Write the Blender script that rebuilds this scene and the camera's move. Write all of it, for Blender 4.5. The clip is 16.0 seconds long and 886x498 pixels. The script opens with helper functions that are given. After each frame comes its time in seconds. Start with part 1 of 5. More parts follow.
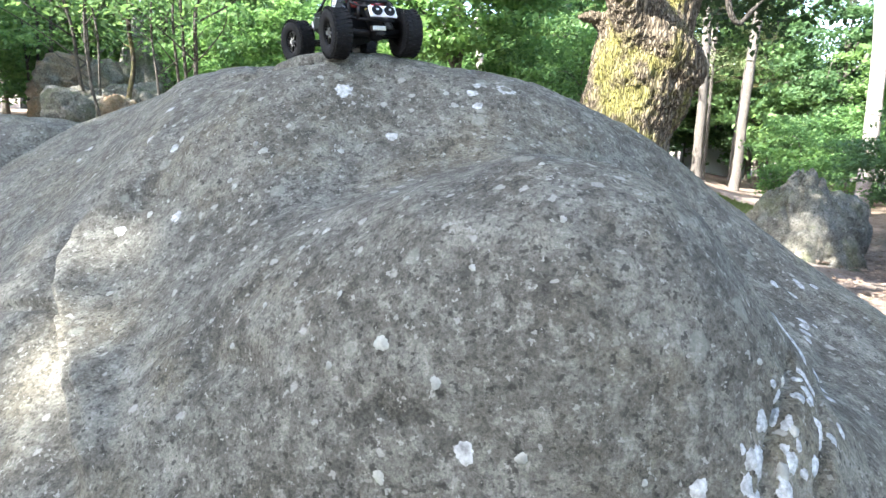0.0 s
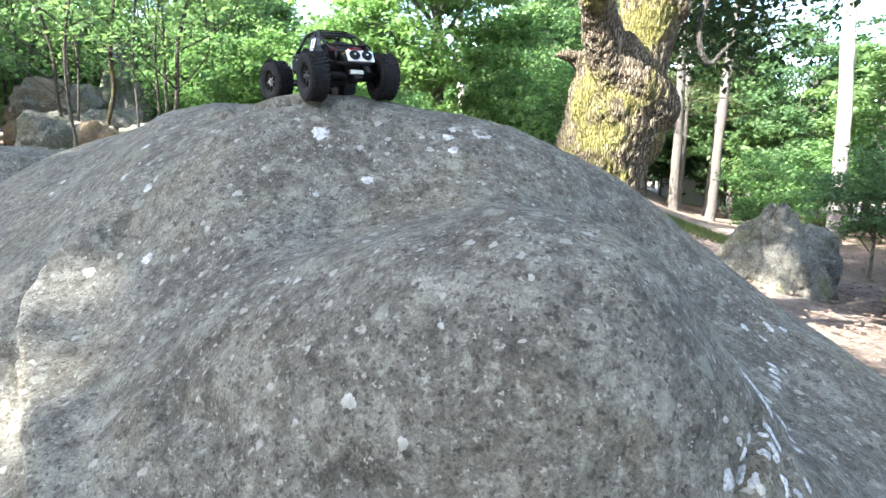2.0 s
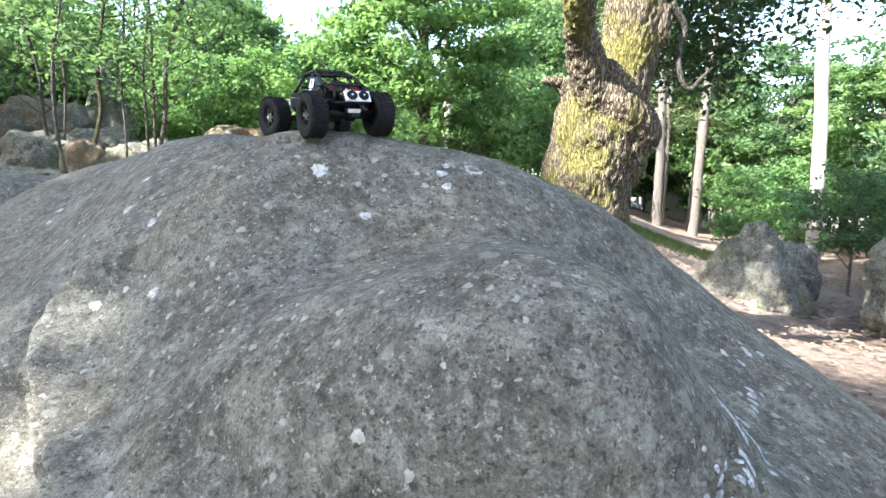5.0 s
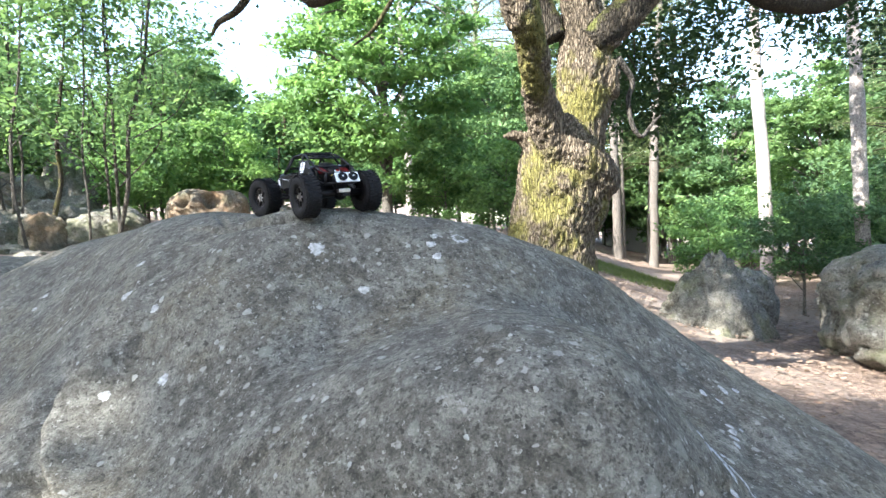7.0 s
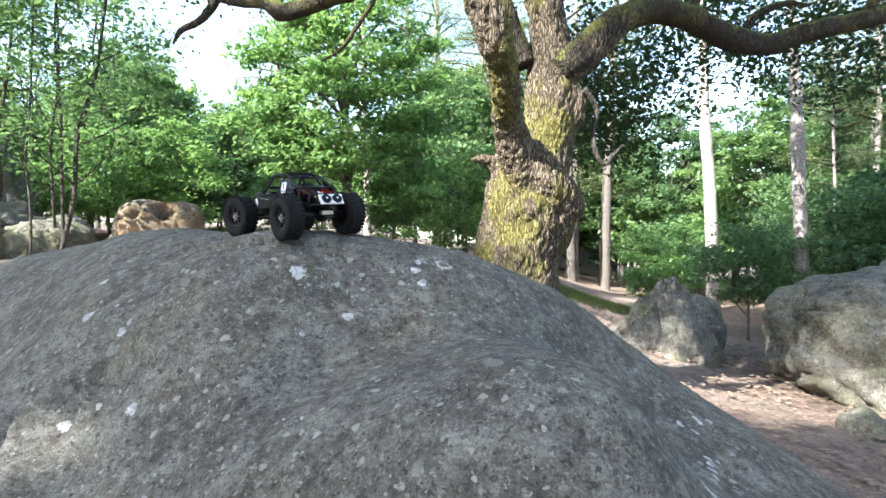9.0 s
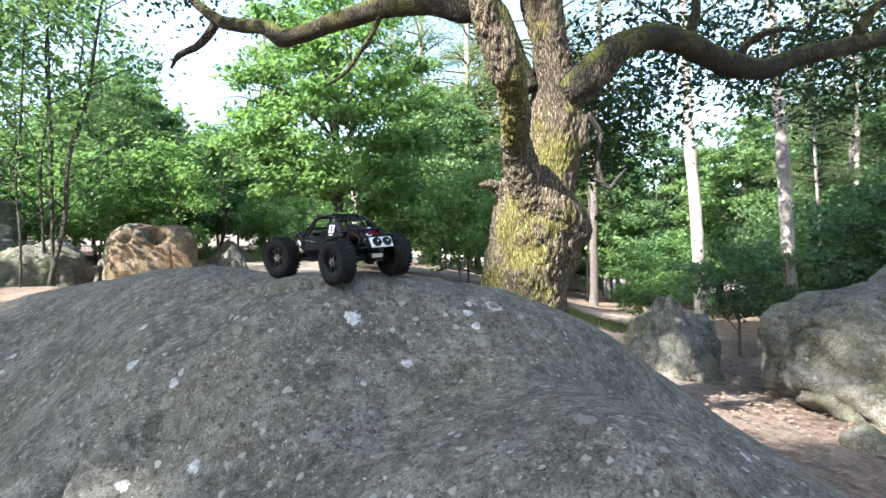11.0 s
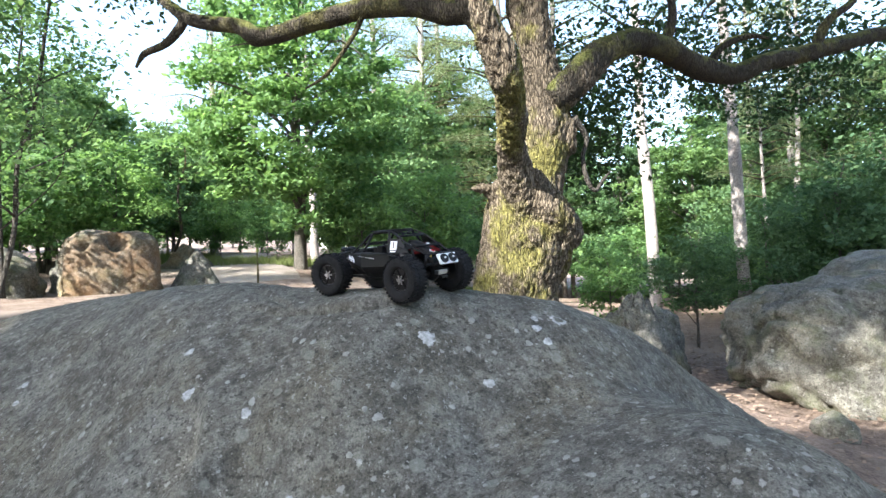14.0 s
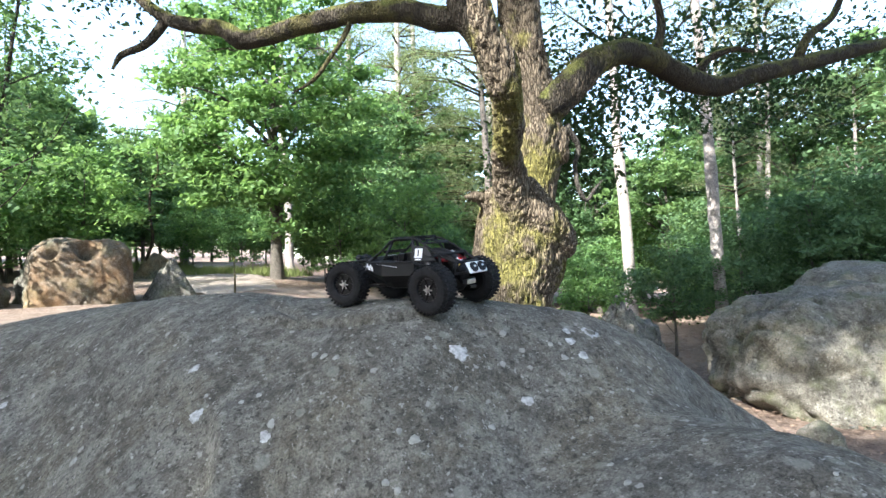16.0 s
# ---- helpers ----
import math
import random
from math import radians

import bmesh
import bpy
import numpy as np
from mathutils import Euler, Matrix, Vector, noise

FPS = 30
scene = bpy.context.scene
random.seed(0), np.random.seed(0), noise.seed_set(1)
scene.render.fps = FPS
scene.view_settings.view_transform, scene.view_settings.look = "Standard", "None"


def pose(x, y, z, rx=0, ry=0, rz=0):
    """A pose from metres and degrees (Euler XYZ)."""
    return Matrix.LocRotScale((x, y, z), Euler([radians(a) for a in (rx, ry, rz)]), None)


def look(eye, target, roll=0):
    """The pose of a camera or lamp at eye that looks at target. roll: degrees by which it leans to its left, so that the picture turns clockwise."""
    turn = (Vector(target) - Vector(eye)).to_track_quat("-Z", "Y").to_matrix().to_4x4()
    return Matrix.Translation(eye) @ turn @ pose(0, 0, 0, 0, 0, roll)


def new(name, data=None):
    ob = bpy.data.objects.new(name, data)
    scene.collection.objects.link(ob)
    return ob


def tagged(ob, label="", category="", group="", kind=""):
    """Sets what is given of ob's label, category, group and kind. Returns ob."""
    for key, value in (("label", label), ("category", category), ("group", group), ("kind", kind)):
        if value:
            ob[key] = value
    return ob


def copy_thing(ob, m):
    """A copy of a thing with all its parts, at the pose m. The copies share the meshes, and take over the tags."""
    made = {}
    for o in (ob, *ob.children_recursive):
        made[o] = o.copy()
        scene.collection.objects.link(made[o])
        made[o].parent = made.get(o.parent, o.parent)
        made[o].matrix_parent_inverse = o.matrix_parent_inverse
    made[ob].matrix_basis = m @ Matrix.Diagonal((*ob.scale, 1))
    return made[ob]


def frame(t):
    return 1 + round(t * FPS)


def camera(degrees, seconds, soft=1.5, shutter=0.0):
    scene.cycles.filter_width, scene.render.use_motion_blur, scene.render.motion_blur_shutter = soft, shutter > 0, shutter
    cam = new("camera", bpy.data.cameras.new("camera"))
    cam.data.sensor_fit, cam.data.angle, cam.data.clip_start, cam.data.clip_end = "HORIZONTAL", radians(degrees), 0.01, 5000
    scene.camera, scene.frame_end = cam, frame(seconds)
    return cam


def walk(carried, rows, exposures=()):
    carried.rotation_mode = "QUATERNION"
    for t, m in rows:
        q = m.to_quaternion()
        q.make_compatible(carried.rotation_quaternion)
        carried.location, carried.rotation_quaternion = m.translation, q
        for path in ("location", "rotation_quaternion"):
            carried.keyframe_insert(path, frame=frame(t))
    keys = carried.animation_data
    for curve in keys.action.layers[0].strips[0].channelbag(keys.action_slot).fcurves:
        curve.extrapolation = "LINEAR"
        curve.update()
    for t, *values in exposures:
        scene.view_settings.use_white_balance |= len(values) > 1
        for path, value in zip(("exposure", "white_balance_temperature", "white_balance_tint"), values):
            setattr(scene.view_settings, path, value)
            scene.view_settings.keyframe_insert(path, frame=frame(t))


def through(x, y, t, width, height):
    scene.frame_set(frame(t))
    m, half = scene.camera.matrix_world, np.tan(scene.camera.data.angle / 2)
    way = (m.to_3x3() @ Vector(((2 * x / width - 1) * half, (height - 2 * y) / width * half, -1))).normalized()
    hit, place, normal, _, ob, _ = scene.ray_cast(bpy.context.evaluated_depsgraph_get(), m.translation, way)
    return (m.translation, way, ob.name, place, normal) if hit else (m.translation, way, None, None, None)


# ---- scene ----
cam = camera(75.0, 16.0)
PATH = [
    (0, (0.0054, -0.0007, 1.4128), (-0.1416, 1.9605, 1.0498), 1.26),
    (0.5, (0.0044, 0.0009, 1.4188), (-0.1189, 1.9678, 1.0784), 1.51),
    (1, (0.0114, 0.0052, 1.4312), (-0.0965, 1.9775, 1.1177), 1.90),
    (1.5, (0.0178, 0.0074, 1.4426), (-0.0769, 1.9829, 1.1451), 1.85),
    (2, (0.0212, 0.0054, 1.4561), (-0.0654, 1.9851, 1.1848), 1.89),
    (2.5, (0.0228, 0.0032, 1.4647), (-0.0621, 1.9848, 1.2074), 1.52),
    (3, (0.0208, -0.0005, 1.4726), (-0.0607, 1.9819, 1.2201), 1.44),
    (3.5, (0.0171, -0.0076, 1.4831), (-0.0701, 1.9760, 1.2428), 1.28),
    (6, (-0.0277, -0.1180, 1.5436), (0.0022, 1.8750, 1.3792), 0.74),
    (6.5, (-0.0498, -0.1485, 1.5685), (-0.0026, 1.8480, 1.4608), -2.64),
    (7, (-0.0768, -0.1643, 1.5862), (0.0005, 1.8331, 1.5207), -1.73),
    (7.5, (-0.0983, -0.1659, 1.5948), (-0.0010, 1.8315, 1.5595), -1.39),
    (8, (-0.1241, -0.1554, 1.5997), (0.0044, 1.8405, 1.5972), -1.14),
    (8.5, (-0.1408, -0.1445, 1.6023), (0.0325, 1.8479, 1.6208), -2.40),
    (9, (-0.1683, -0.1330, 1.6132), (0.0685, 1.8529, 1.6073), -0.11),
    (11.5, (-0.4346, -0.0885, 1.7014), (-0.0892, 1.8808, 1.7527), -1.59),
    (12, (-0.4996, -0.0773, 1.6988), (-0.0912, 1.8805, 1.7122), -2.10),
    (12.5, (-0.5641, -0.0662, 1.7101), (-0.1388, 1.8880, 1.7067), -1.83),
    (13, (-0.6232, -0.0465, 1.7330), (-0.1836, 1.9046, 1.7457), -2.93),
    (13.5, (-0.6671, -0.0263, 1.7490), (-0.2219, 1.9233, 1.7780), -2.84),
    (14, (-0.7043, -0.0024, 1.7563), (-0.2395, 1.9425, 1.7928), -1.93),
    (14.5, (-0.7380, 0.0290, 1.7557), (-0.2614, 1.9710, 1.7949), -1.56),
    (15, (-0.7690, 0.0676, 1.7554), (-0.2686, 2.0035, 1.7961), -2.34),
    (15.5, (-0.7968, 0.1045, 1.7611), (-0.2526, 2.0280, 1.8222), -2.53),
    (16, (-0.8305, 0.1393, 1.7572), (-0.2732, 2.0589, 1.8258), -1.82),
]
walk(cam, [(t, look(eye, target, roll)) for t, eye, target, roll in PATH], exposures=((0.0, 3.34), (3.5, 3.22), (7.0, 2.93), (9.0, 2.72), (12.0, 2.58), (16.0, 2.55)))

# ---- light ----
world = bpy.data.worlds.new("sky")
scene.world = world
world.use_nodes = True
wn = world.node_tree
sky = wn.nodes.new("ShaderNodeTexSky")
sky.sky_type, sky.sun_disc = "NISHITA", False
SUN_EL, SUN_AZ = radians(39), radians(-125)  # azimuth from +y towards +x
sky.sun_elevation, sky.sun_rotation = SUN_EL, SUN_AZ
sky.air_density, sky.dust_density = 1.0, 1.6
bg = wn.nodes["Background"]
bg.inputs["Strength"].default_value = 0.15
wn.links.new(sky.outputs[0], bg.inputs["Color"])
sun_data = bpy.data.lights.new("sun", "SUN")
sun_data.energy, sun_data.angle, sun_data.color = 3.9, radians(0.6), (1.0, 0.965, 0.91)
sun = new("sun", sun_data)
sun.matrix_world = look((30 * math.sin(SUN_AZ) * math.cos(SUN_EL), 30 * math.cos(SUN_AZ) * math.cos(SUN_EL), 30 * math.sin(SUN_EL)), (0, 0, 0))


# ---- materials ----
def material(name, rough=0.8, metal=0.0, spec=0.4):
    m = bpy.data.materials.new(name)
    m.use_nodes = True
    t = m.node_tree
    b = t.nodes["Principled BSDF"]
    b.inputs["Roughness"].default_value = rough
    b.inputs["Metallic"].default_value = metal
    b.inputs["Specular IOR Level"].default_value = spec
    return m, t, b


def node(t, kind, **sets):
    n = t.nodes.new(kind)
    for k, v in sets.items():
        if k in n.inputs:
            n.inputs[k].default_value = v
    return n


def coords(t, world_space=False):
    if world_space:
        return t.nodes.new("ShaderNodeNewGeometry").outputs["Position"]
    return t.nodes.new("ShaderNodeTexCoord").outputs["Object"]


def noise_tex(t, vec, scale, detail=6, rough=0.6):
    n = node(t, "ShaderNodeTexNoise", Scale=scale, Detail=detail, Roughness=rough)
    t.links.new(vec, n.inputs["Vector"])
    return n.outputs["Fac"]


def ramp(t, fac, stops):
    n = t.nodes.new("ShaderNodeValToRGB")
    e = n.color_ramp.elements
    while len(e) < len(stops):
        e.new(0.5)
    for el, (p, c) in zip(e, stops):
        el.position = p
        el.color = (*c, 1) if len(c) == 3 else c
    t.links.new(fac, n.inputs[0])
    return n.outputs[0]


def grey(v):
    return (v, v, v)


def mix(t, fac, a, b, mode="MIX"):
    n = t.nodes.new("ShaderNodeMix")
    n.data_type, n.blend_type = "RGBA", mode
    for sock, val in ((n.inputs[0], fac), (n.inputs[6], a), (n.inputs[7], b)):
        if isinstance(val, (int, float)):
            sock.default_value = val
        elif isinstance(val, tuple):
            sock.default_value = (*val, 1)
        else:
            t.links.new(val, sock)
    return n.outputs[2]


def math_node(t, op, a, b=0.0):
    n = t.nodes.new("ShaderNodeMath")
    n.operation = op
    for sock, val in ((n.inputs[0], a), (n.inputs[1], b)):
        if isinstance(val, (int, float)):
            sock.default_value = val
        else:
            t.links.new(val, sock)
    return n.outputs[0]


def bump(t, b, height, strength=0.5, dist=0.02):
    n = node(t, "ShaderNodeBump", Strength=strength, Distance=dist)
    t.links.new(height, n.inputs["Height"])
    t.links.new(n.outputs[0], b.inputs["Normal"])


def warped(t, v, scale, amount):
    """The coordinates v pushed about by noise, so that cells lose their straight edges."""
    w = node(t, "ShaderNodeTexNoise", Scale=scale, Detail=4)
    t.links.new(v, w.inputs["Vector"])
    a = t.nodes.new("ShaderNodeVectorMath")
    a.operation = "MULTIPLY_ADD"
    t.links.new(w.outputs["Color"], a.inputs[0])
    a.inputs[1].default_value = (amount,) * 3
    t.links.new(v, a.inputs[2])
    return a.outputs[0]


def spots(t, v, scale, r0, soft, keep, strength):
    """A mask of rounded spots, of which only a share (1 - keep) is kept, each of a size of its own."""
    d = node(t, "ShaderNodeTexVoronoi", Scale=scale)
    t.links.new(v, d.inputs["Vector"])
    sel = node(t, "ShaderNodeSeparateColor")
    t.links.new(d.outputs["Color"], sel.inputs[0])
    dist = math_node(t, "DIVIDE", d.outputs["Distance"], math_node(t, "ADD", 0.55, math_node(t, "MULTIPLY", sel.outputs[1], 0.9)))
    spot = ramp(t, dist, [(r0, grey(1.0)), (r0 + soft, grey(0.0))])
    pick = ramp(t, sel.outputs[0], [(keep, grey(0.0)), (keep + 0.03, grey(strength))])
    return math_node(t, "MULTIPLY", spot, pick)


def rock_material(name, base=(0.126, 0.122, 0.103), dark=(0.050, 0.047, 0.039), pale=(0.222, 0.218, 0.19), size=1.0, orange=0.0, moss=0.0, rust=2.5):
    m, t, b = material(name, 0.9, spec=0.25)
    v = coords(t, True)
    big = noise_tex(t, v, 1.5 / size, 5, 0.6)
    mid = noise_tex(t, v, 7 / size, 8, 0.66)
    mott = noise_tex(t, v, 24 / size, 6, 0.7)
    fine = noise_tex(t, v, 170 / size, 5, 0.75)
    c = mix(t, ramp(t, big, [(0.35, grey(0.0)), (0.66, grey(1.0))]), tuple(0.82 * x for x in base), tuple(1.18 * x for x in base))
    # brownish film and darker weathered patches
    tan = noise_tex(t, v, 3.2 / size, 7, 0.65)
    c = mix(t, ramp(t, tan, [(0.47, grey(0.0)), (0.64, grey(0.55))]), c, (0.155, 0.137, 0.092))
    c = mix(t, ramp(t, mid, [(0.36, grey(0.6)), (0.52, grey(0.0))]), c, dark)
    c = mix(t, ramp(t, mid, [(0.53, grey(0.0)), (0.66, grey(0.55))]), c, pale)
    # mottling of a few centimetres, then of grains
    c = mix(t, ramp(t, mott, [(0.36, grey(0.6)), (0.5, grey(0.0))]), c, tuple(0.9 * x for x in dark))
    c = mix(t, ramp(t, mott, [(0.54, grey(0.0)), (0.64, grey(0.7))]), c, pale)
    clots = noise_tex(t, v, 52 / size, 5, 0.7)
    c = mix(t, ramp(t, clots, [(0.36, grey(0.6)), (0.46, grey(0.0))]), c, tuple(0.7 * x for x in dark))
    c = mix(t, ramp(t, clots, [(0.57, grey(0.0)), (0.66, grey(0.5))]), c, pale)
    c = mix(t, 0.85, c, ramp(t, fine, [(0.33, grey(0.45)), (0.5, grey(1.0)), (0.66, grey(1.5))]), "MULTIPLY")
    # dark pits and pale crusts, crisp and uneven
    scab = noise_tex(t, v, 68 / size, 3, 0.6)
    c = mix(t, ramp(t, scab, [(0.355, grey(0.75)), (0.395, grey(0.0))]), c, tuple(0.62 * x for x in dark))
    c = mix(t, ramp(t, scab, [(0.625, grey(0.0)), (0.66, grey(0.5))]), c, (0.27, 0.268, 0.24))
    w1, w2 = warped(t, v, 60 / size, 0.022 * size), warped(t, v, 110 / size, 0.03 * size)
    dust = noise_tex(t, v, 5 / size, 4, 0.6)
    pits = math_node(t, "MULTIPLY", spots(t, w2, 85 / size, 0.17, 0.14, 0.45, 0.6), ramp(t, dust, [(0.38, grey(0.25)), (0.6, grey(1.0))]))
    c = mix(t, pits, c, tuple(0.5 * x for x in dark))
    c = mix(t, spots(t, w2, 70 / size, 0.2, 0.07, 0.74, 0.75), c, (0.30, 0.30, 0.275))
    c = mix(t, spots(t, w1, 27 / size, 0.16, 0.06, 0.78, 0.7), c, (0.32, 0.32, 0.295))
    c = mix(t, spots(t, w1, 13 / size, 0.16, 0.05, 0.8, 0.4), c, (0.27, 0.275, 0.24))
    # hair cracks here and there
    hair = node(t, "ShaderNodeTexVoronoi", Scale=5.5 / size)
    hair.feature = "DISTANCE_TO_EDGE"
    t.links.new(warped(t, v, 9 / size, 0.16 * size), hair.inputs["Vector"])
    some = ramp(t, noise_tex(t, v, 4.1 / size, 3, 0.5), [(0.6, grey(0.0)), (0.66, grey(0.7))])
    crack = math_node(t, "MULTIPLY", ramp(t, hair.outputs["Distance"], [(0.003, grey(1.0)), (0.008, grey(0.0))]), some)
    c = mix(t, crack, c, tuple(0.45 * x for x in dark))
    if orange:
        o = noise_tex(t, v, rust, 6, 0.6)
        c = mix(t, ramp(t, o, [(0.42, grey(0.0)), (0.64, grey(orange))]), c, mix(t, mott, (0.12, 0.06, 0.022), (0.30, 0.155, 0.06)))
    if moss:
        o = noise_tex(t, v, 2.5, 6, 0.65)
        c = mix(t, ramp(t, o, [(0.5, grey(0.0)), (0.62, grey(moss))]), c, (0.10, 0.12, 0.05))
    t.links.new(c, b.inputs["Base Color"])
    h = math_node(t, "ADD", math_node(t, "MULTIPLY", mid, 0.8), math_node(t, "ADD", math_node(t, "MULTIPLY", fine, 0.32), math_node(t, "MULTIPLY", mott, 0.5)))
    h = math_node(t, "SUBTRACT", h, math_node(t, "ADD", math_node(t, "MULTIPLY", pits, 0.25), math_node(t, "MULTIPLY", crack, 0.5)))
    bump(t, b, h, 0.7, 0.02 * size)
    return m


MAIN_ROCK = rock_material("sandstone")
FAR_ROCK = rock_material("sandstone_far", size=1.8, moss=0.4, base=(0.16, 0.154, 0.134))
ORANGE_ROCK = rock_material("sandstone_ochre", size=1.0, orange=0.5, moss=0.2, rust=1.5)
OCHRE_ROCK = rock_material("sandstone_rust", size=0.9, orange=0.7, moss=0.2, rust=1.05, base=(0.10, 0.092, 0.075))


def plain(name, col, rough=0.6, metal=0.0, vary=0.25, scale=20.0, spec=0.4):
    m, t, b = material(name, rough, metal, spec)
    v = coords(t)
    n = noise_tex(t, v, scale, 5)
    c = mix(t, ramp(t, n, [(0.3, grey(0.0)), (0.7, grey(1.0))]), tuple(x * (1 - vary) for x in col), tuple(min(1, x * (1 + vary)) for x in col))
    t.links.new(c, b.inputs["Base Color"])
    return m


def leaf_material(name, lo, hi, through=0.35):
    m = bpy.data.materials.new(name)
    m.use_nodes = True
    t = m.node_tree
    b = t.nodes["Principled BSDF"]
    b.inputs["Roughness"].default_value = 0.6
    b.inputs["Specular IOR Level"].default_value = 0.22
    isl = t.nodes.new("ShaderNodeNewGeometry").outputs["Random Per Island"]
    big = ramp(t, noise_tex(t, coords(t, True), 0.9, 4), [(0.34, grey(0.0)), (0.66, grey(1.0))])
    own = t.nodes.new("ShaderNodeObjectInfo").outputs["Random"]
    f = math_node(t, "ADD", math_node(t, "MULTIPLY", isl, 0.45), math_node(t, "ADD", math_node(t, "MULTIPLY", big, 0.35), math_node(t, "MULTIPLY", own, 0.2)))
    c = mix(t, f, lo, hi)
    t.links.new(c, b.inputs["Base Color"])
    tr = t.nodes.new("ShaderNodeBsdfTranslucent")
    bright = mix(t, f, tuple(1.4 * x for x in lo), (hi[0] * 1.6, hi[1] * 1.6, hi[2] * 1.15))
    t.links.new(bright, tr.inputs["Color"])
    ms = t.nodes.new("ShaderNodeMixShader")
    ms.inputs[0].default_value = through
    t.links.new(b.outputs[0], ms.inputs[1])
    t.links.new(tr.outputs[0], ms.inputs[2])
    t.links.new(ms.outputs[0], t.nodes["Material Output"].inputs["Surface"])
    return m


# bluish dark lo and yellow-green hi put shaded and sunlit leaves into the tone
LEAF_BRIGHT = leaf_material("leaf_bright", (0.045, 0.115, 0.05), (0.19, 0.315, 0.11), 0.42)
LEAF_MID = leaf_material("leaf_mid", (0.042, 0.10, 0.050), (0.175, 0.275, 0.10), 0.4)
LEAF_DARK = leaf_material("leaf_dark", (0.034, 0.082, 0.042), (0.135, 0.225, 0.10), 0.38)
LEAF_OAK = leaf_material("leaf_oak", (0.022, 0.045, 0.018), (0.05, 0.09, 0.035), 0.35)
LEAF_PINE = leaf_material("leaf_pine", (0.07, 0.11, 0.06), (0.20, 0.23, 0.11), 0.35)


def bark_material(name, lo, hi, scale=1.0, moss=0.0, depth=0.9, top_moss=0.0):
    m, t, b = material(name, 0.9, spec=0.2)
    v = coords(t, True)
    mp = node(t, "ShaderNodeMapping")
    mp.inputs["Scale"].default_value = (1, 1, 0.22 if depth > 0.6 else 0.45)
    t.links.new(v, mp.inputs["Vector"])
    w = noise_tex(t, mp.outputs[0], 34 * scale, 6, 0.65)
    d = node(t, "ShaderNodeTexVoronoi", Scale=30 * scale)
    d.feature = "DISTANCE_TO_EDGE"
    wv = node(t, "ShaderNodeTexNoise", Scale=12 * scale, Detail=4)
    t.links.new(mp.outputs[0], wv.inputs["Vector"])
    ad = t.nodes.new("ShaderNodeVectorMath")
    ad.operation = "MULTIPLY_ADD"
    t.links.new(wv.outputs["Color"], ad.inputs[0])
    ad.inputs[1].default_value = (0.06 / scale,) * 3
    t.links.new(mp.outputs[0], ad.inputs[2])
    t.links.new(ad.outputs[0], d.inputs["Vector"])
    ridge = ramp(t, d.outputs["Distance"], [(0.0, grey(0.0)), (0.05, grey(0.25)), (0.2, grey(1.0))])
    h = math_node(t, "ADD", math_node(t, "MULTIPLY", ridge, 0.7), math_node(t, "MULTIPLY", w, 0.5))
    c = mix(t, ramp(t, h, [(0.15, grey(0.0)), (0.85, grey(1.0))]), lo, hi)
    big = noise_tex(t, v, 2.2, 4, 0.6)
    if depth > 0.6:
        c = mix(t, ramp(t, big, [(0.4, grey(0.4)), (0.62, grey(0.0))]), c, tuple(0.55 * x for x in hi))
    if moss:
        mo = noise_tex(t, v, 1.7, 5, 0.65)
        c = mix(t, ramp(t, mo, [(0.51, grey(0.0)), (0.6, grey(moss))]), c, mix(t, ramp(t, w, [(0.32, grey(0.0)), (0.62, grey(1.0))]), (0.07, 0.066, 0.026), (0.23, 0.215, 0.062)))
    if top_moss:
        up = t.nodes.new("ShaderNodeSeparateXYZ")
        t.links.new(t.nodes.new("ShaderNodeNewGeometry").outputs["Normal"], up.inputs[0])
        tuft = math_node(t, "ADD", math_node(t, "MULTIPLY", up.outputs[2], 0.35), noise_tex(t, v, 5.0, 6, 0.7))
        c = mix(t, ramp(t, tuft, [(0.6, grey(0.0)), (0.75, grey(top_moss))]), c, mix(t, w, (0.05, 0.06, 0.015), (0.20, 0.215, 0.06)))
    t.links.new(c, b.inputs["Base Color"])
    bump(t, b, h, min(1.0, depth * 1.1), 0.045 / scale if depth > 0.6 else 0.03 / scale)
    return m


BARK_OAK = bark_material("bark_oak", (0.025, 0.020, 0.016), (0.205, 0.168, 0.122), 1.8, 0.9)
# dark mossy limb bark; part of its darkness stands in for shade
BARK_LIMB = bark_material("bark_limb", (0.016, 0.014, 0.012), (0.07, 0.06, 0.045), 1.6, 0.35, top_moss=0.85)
BARK_PINE = bark_material("bark_pine", (0.17, 0.15, 0.137), (0.36, 0.325, 0.30), 1.3, 0, 0.45)
BARK_PINE_GREY = bark_material("bark_pine_grey", (0.13, 0.115, 0.105), (0.36, 0.325, 0.30), 1.3, 0, 0.45)
BARK_STEM = bark_material("bark_stem", (0.03, 0.027, 0.024), (0.12, 0.11, 0.095), 2.0)
# pine bark again, darkened in colour for trunks that stand in shade
BARK_PINE_SHADE = bark_material("bark_pine_shade", (0.045, 0.04, 0.036), (0.15, 0.135, 0.12), 1.3, 0, 0.45)
BARK_THIN = bark_material("bark_thin", (0.05, 0.045, 0.04), (0.20, 0.185, 0.16), 2.0)


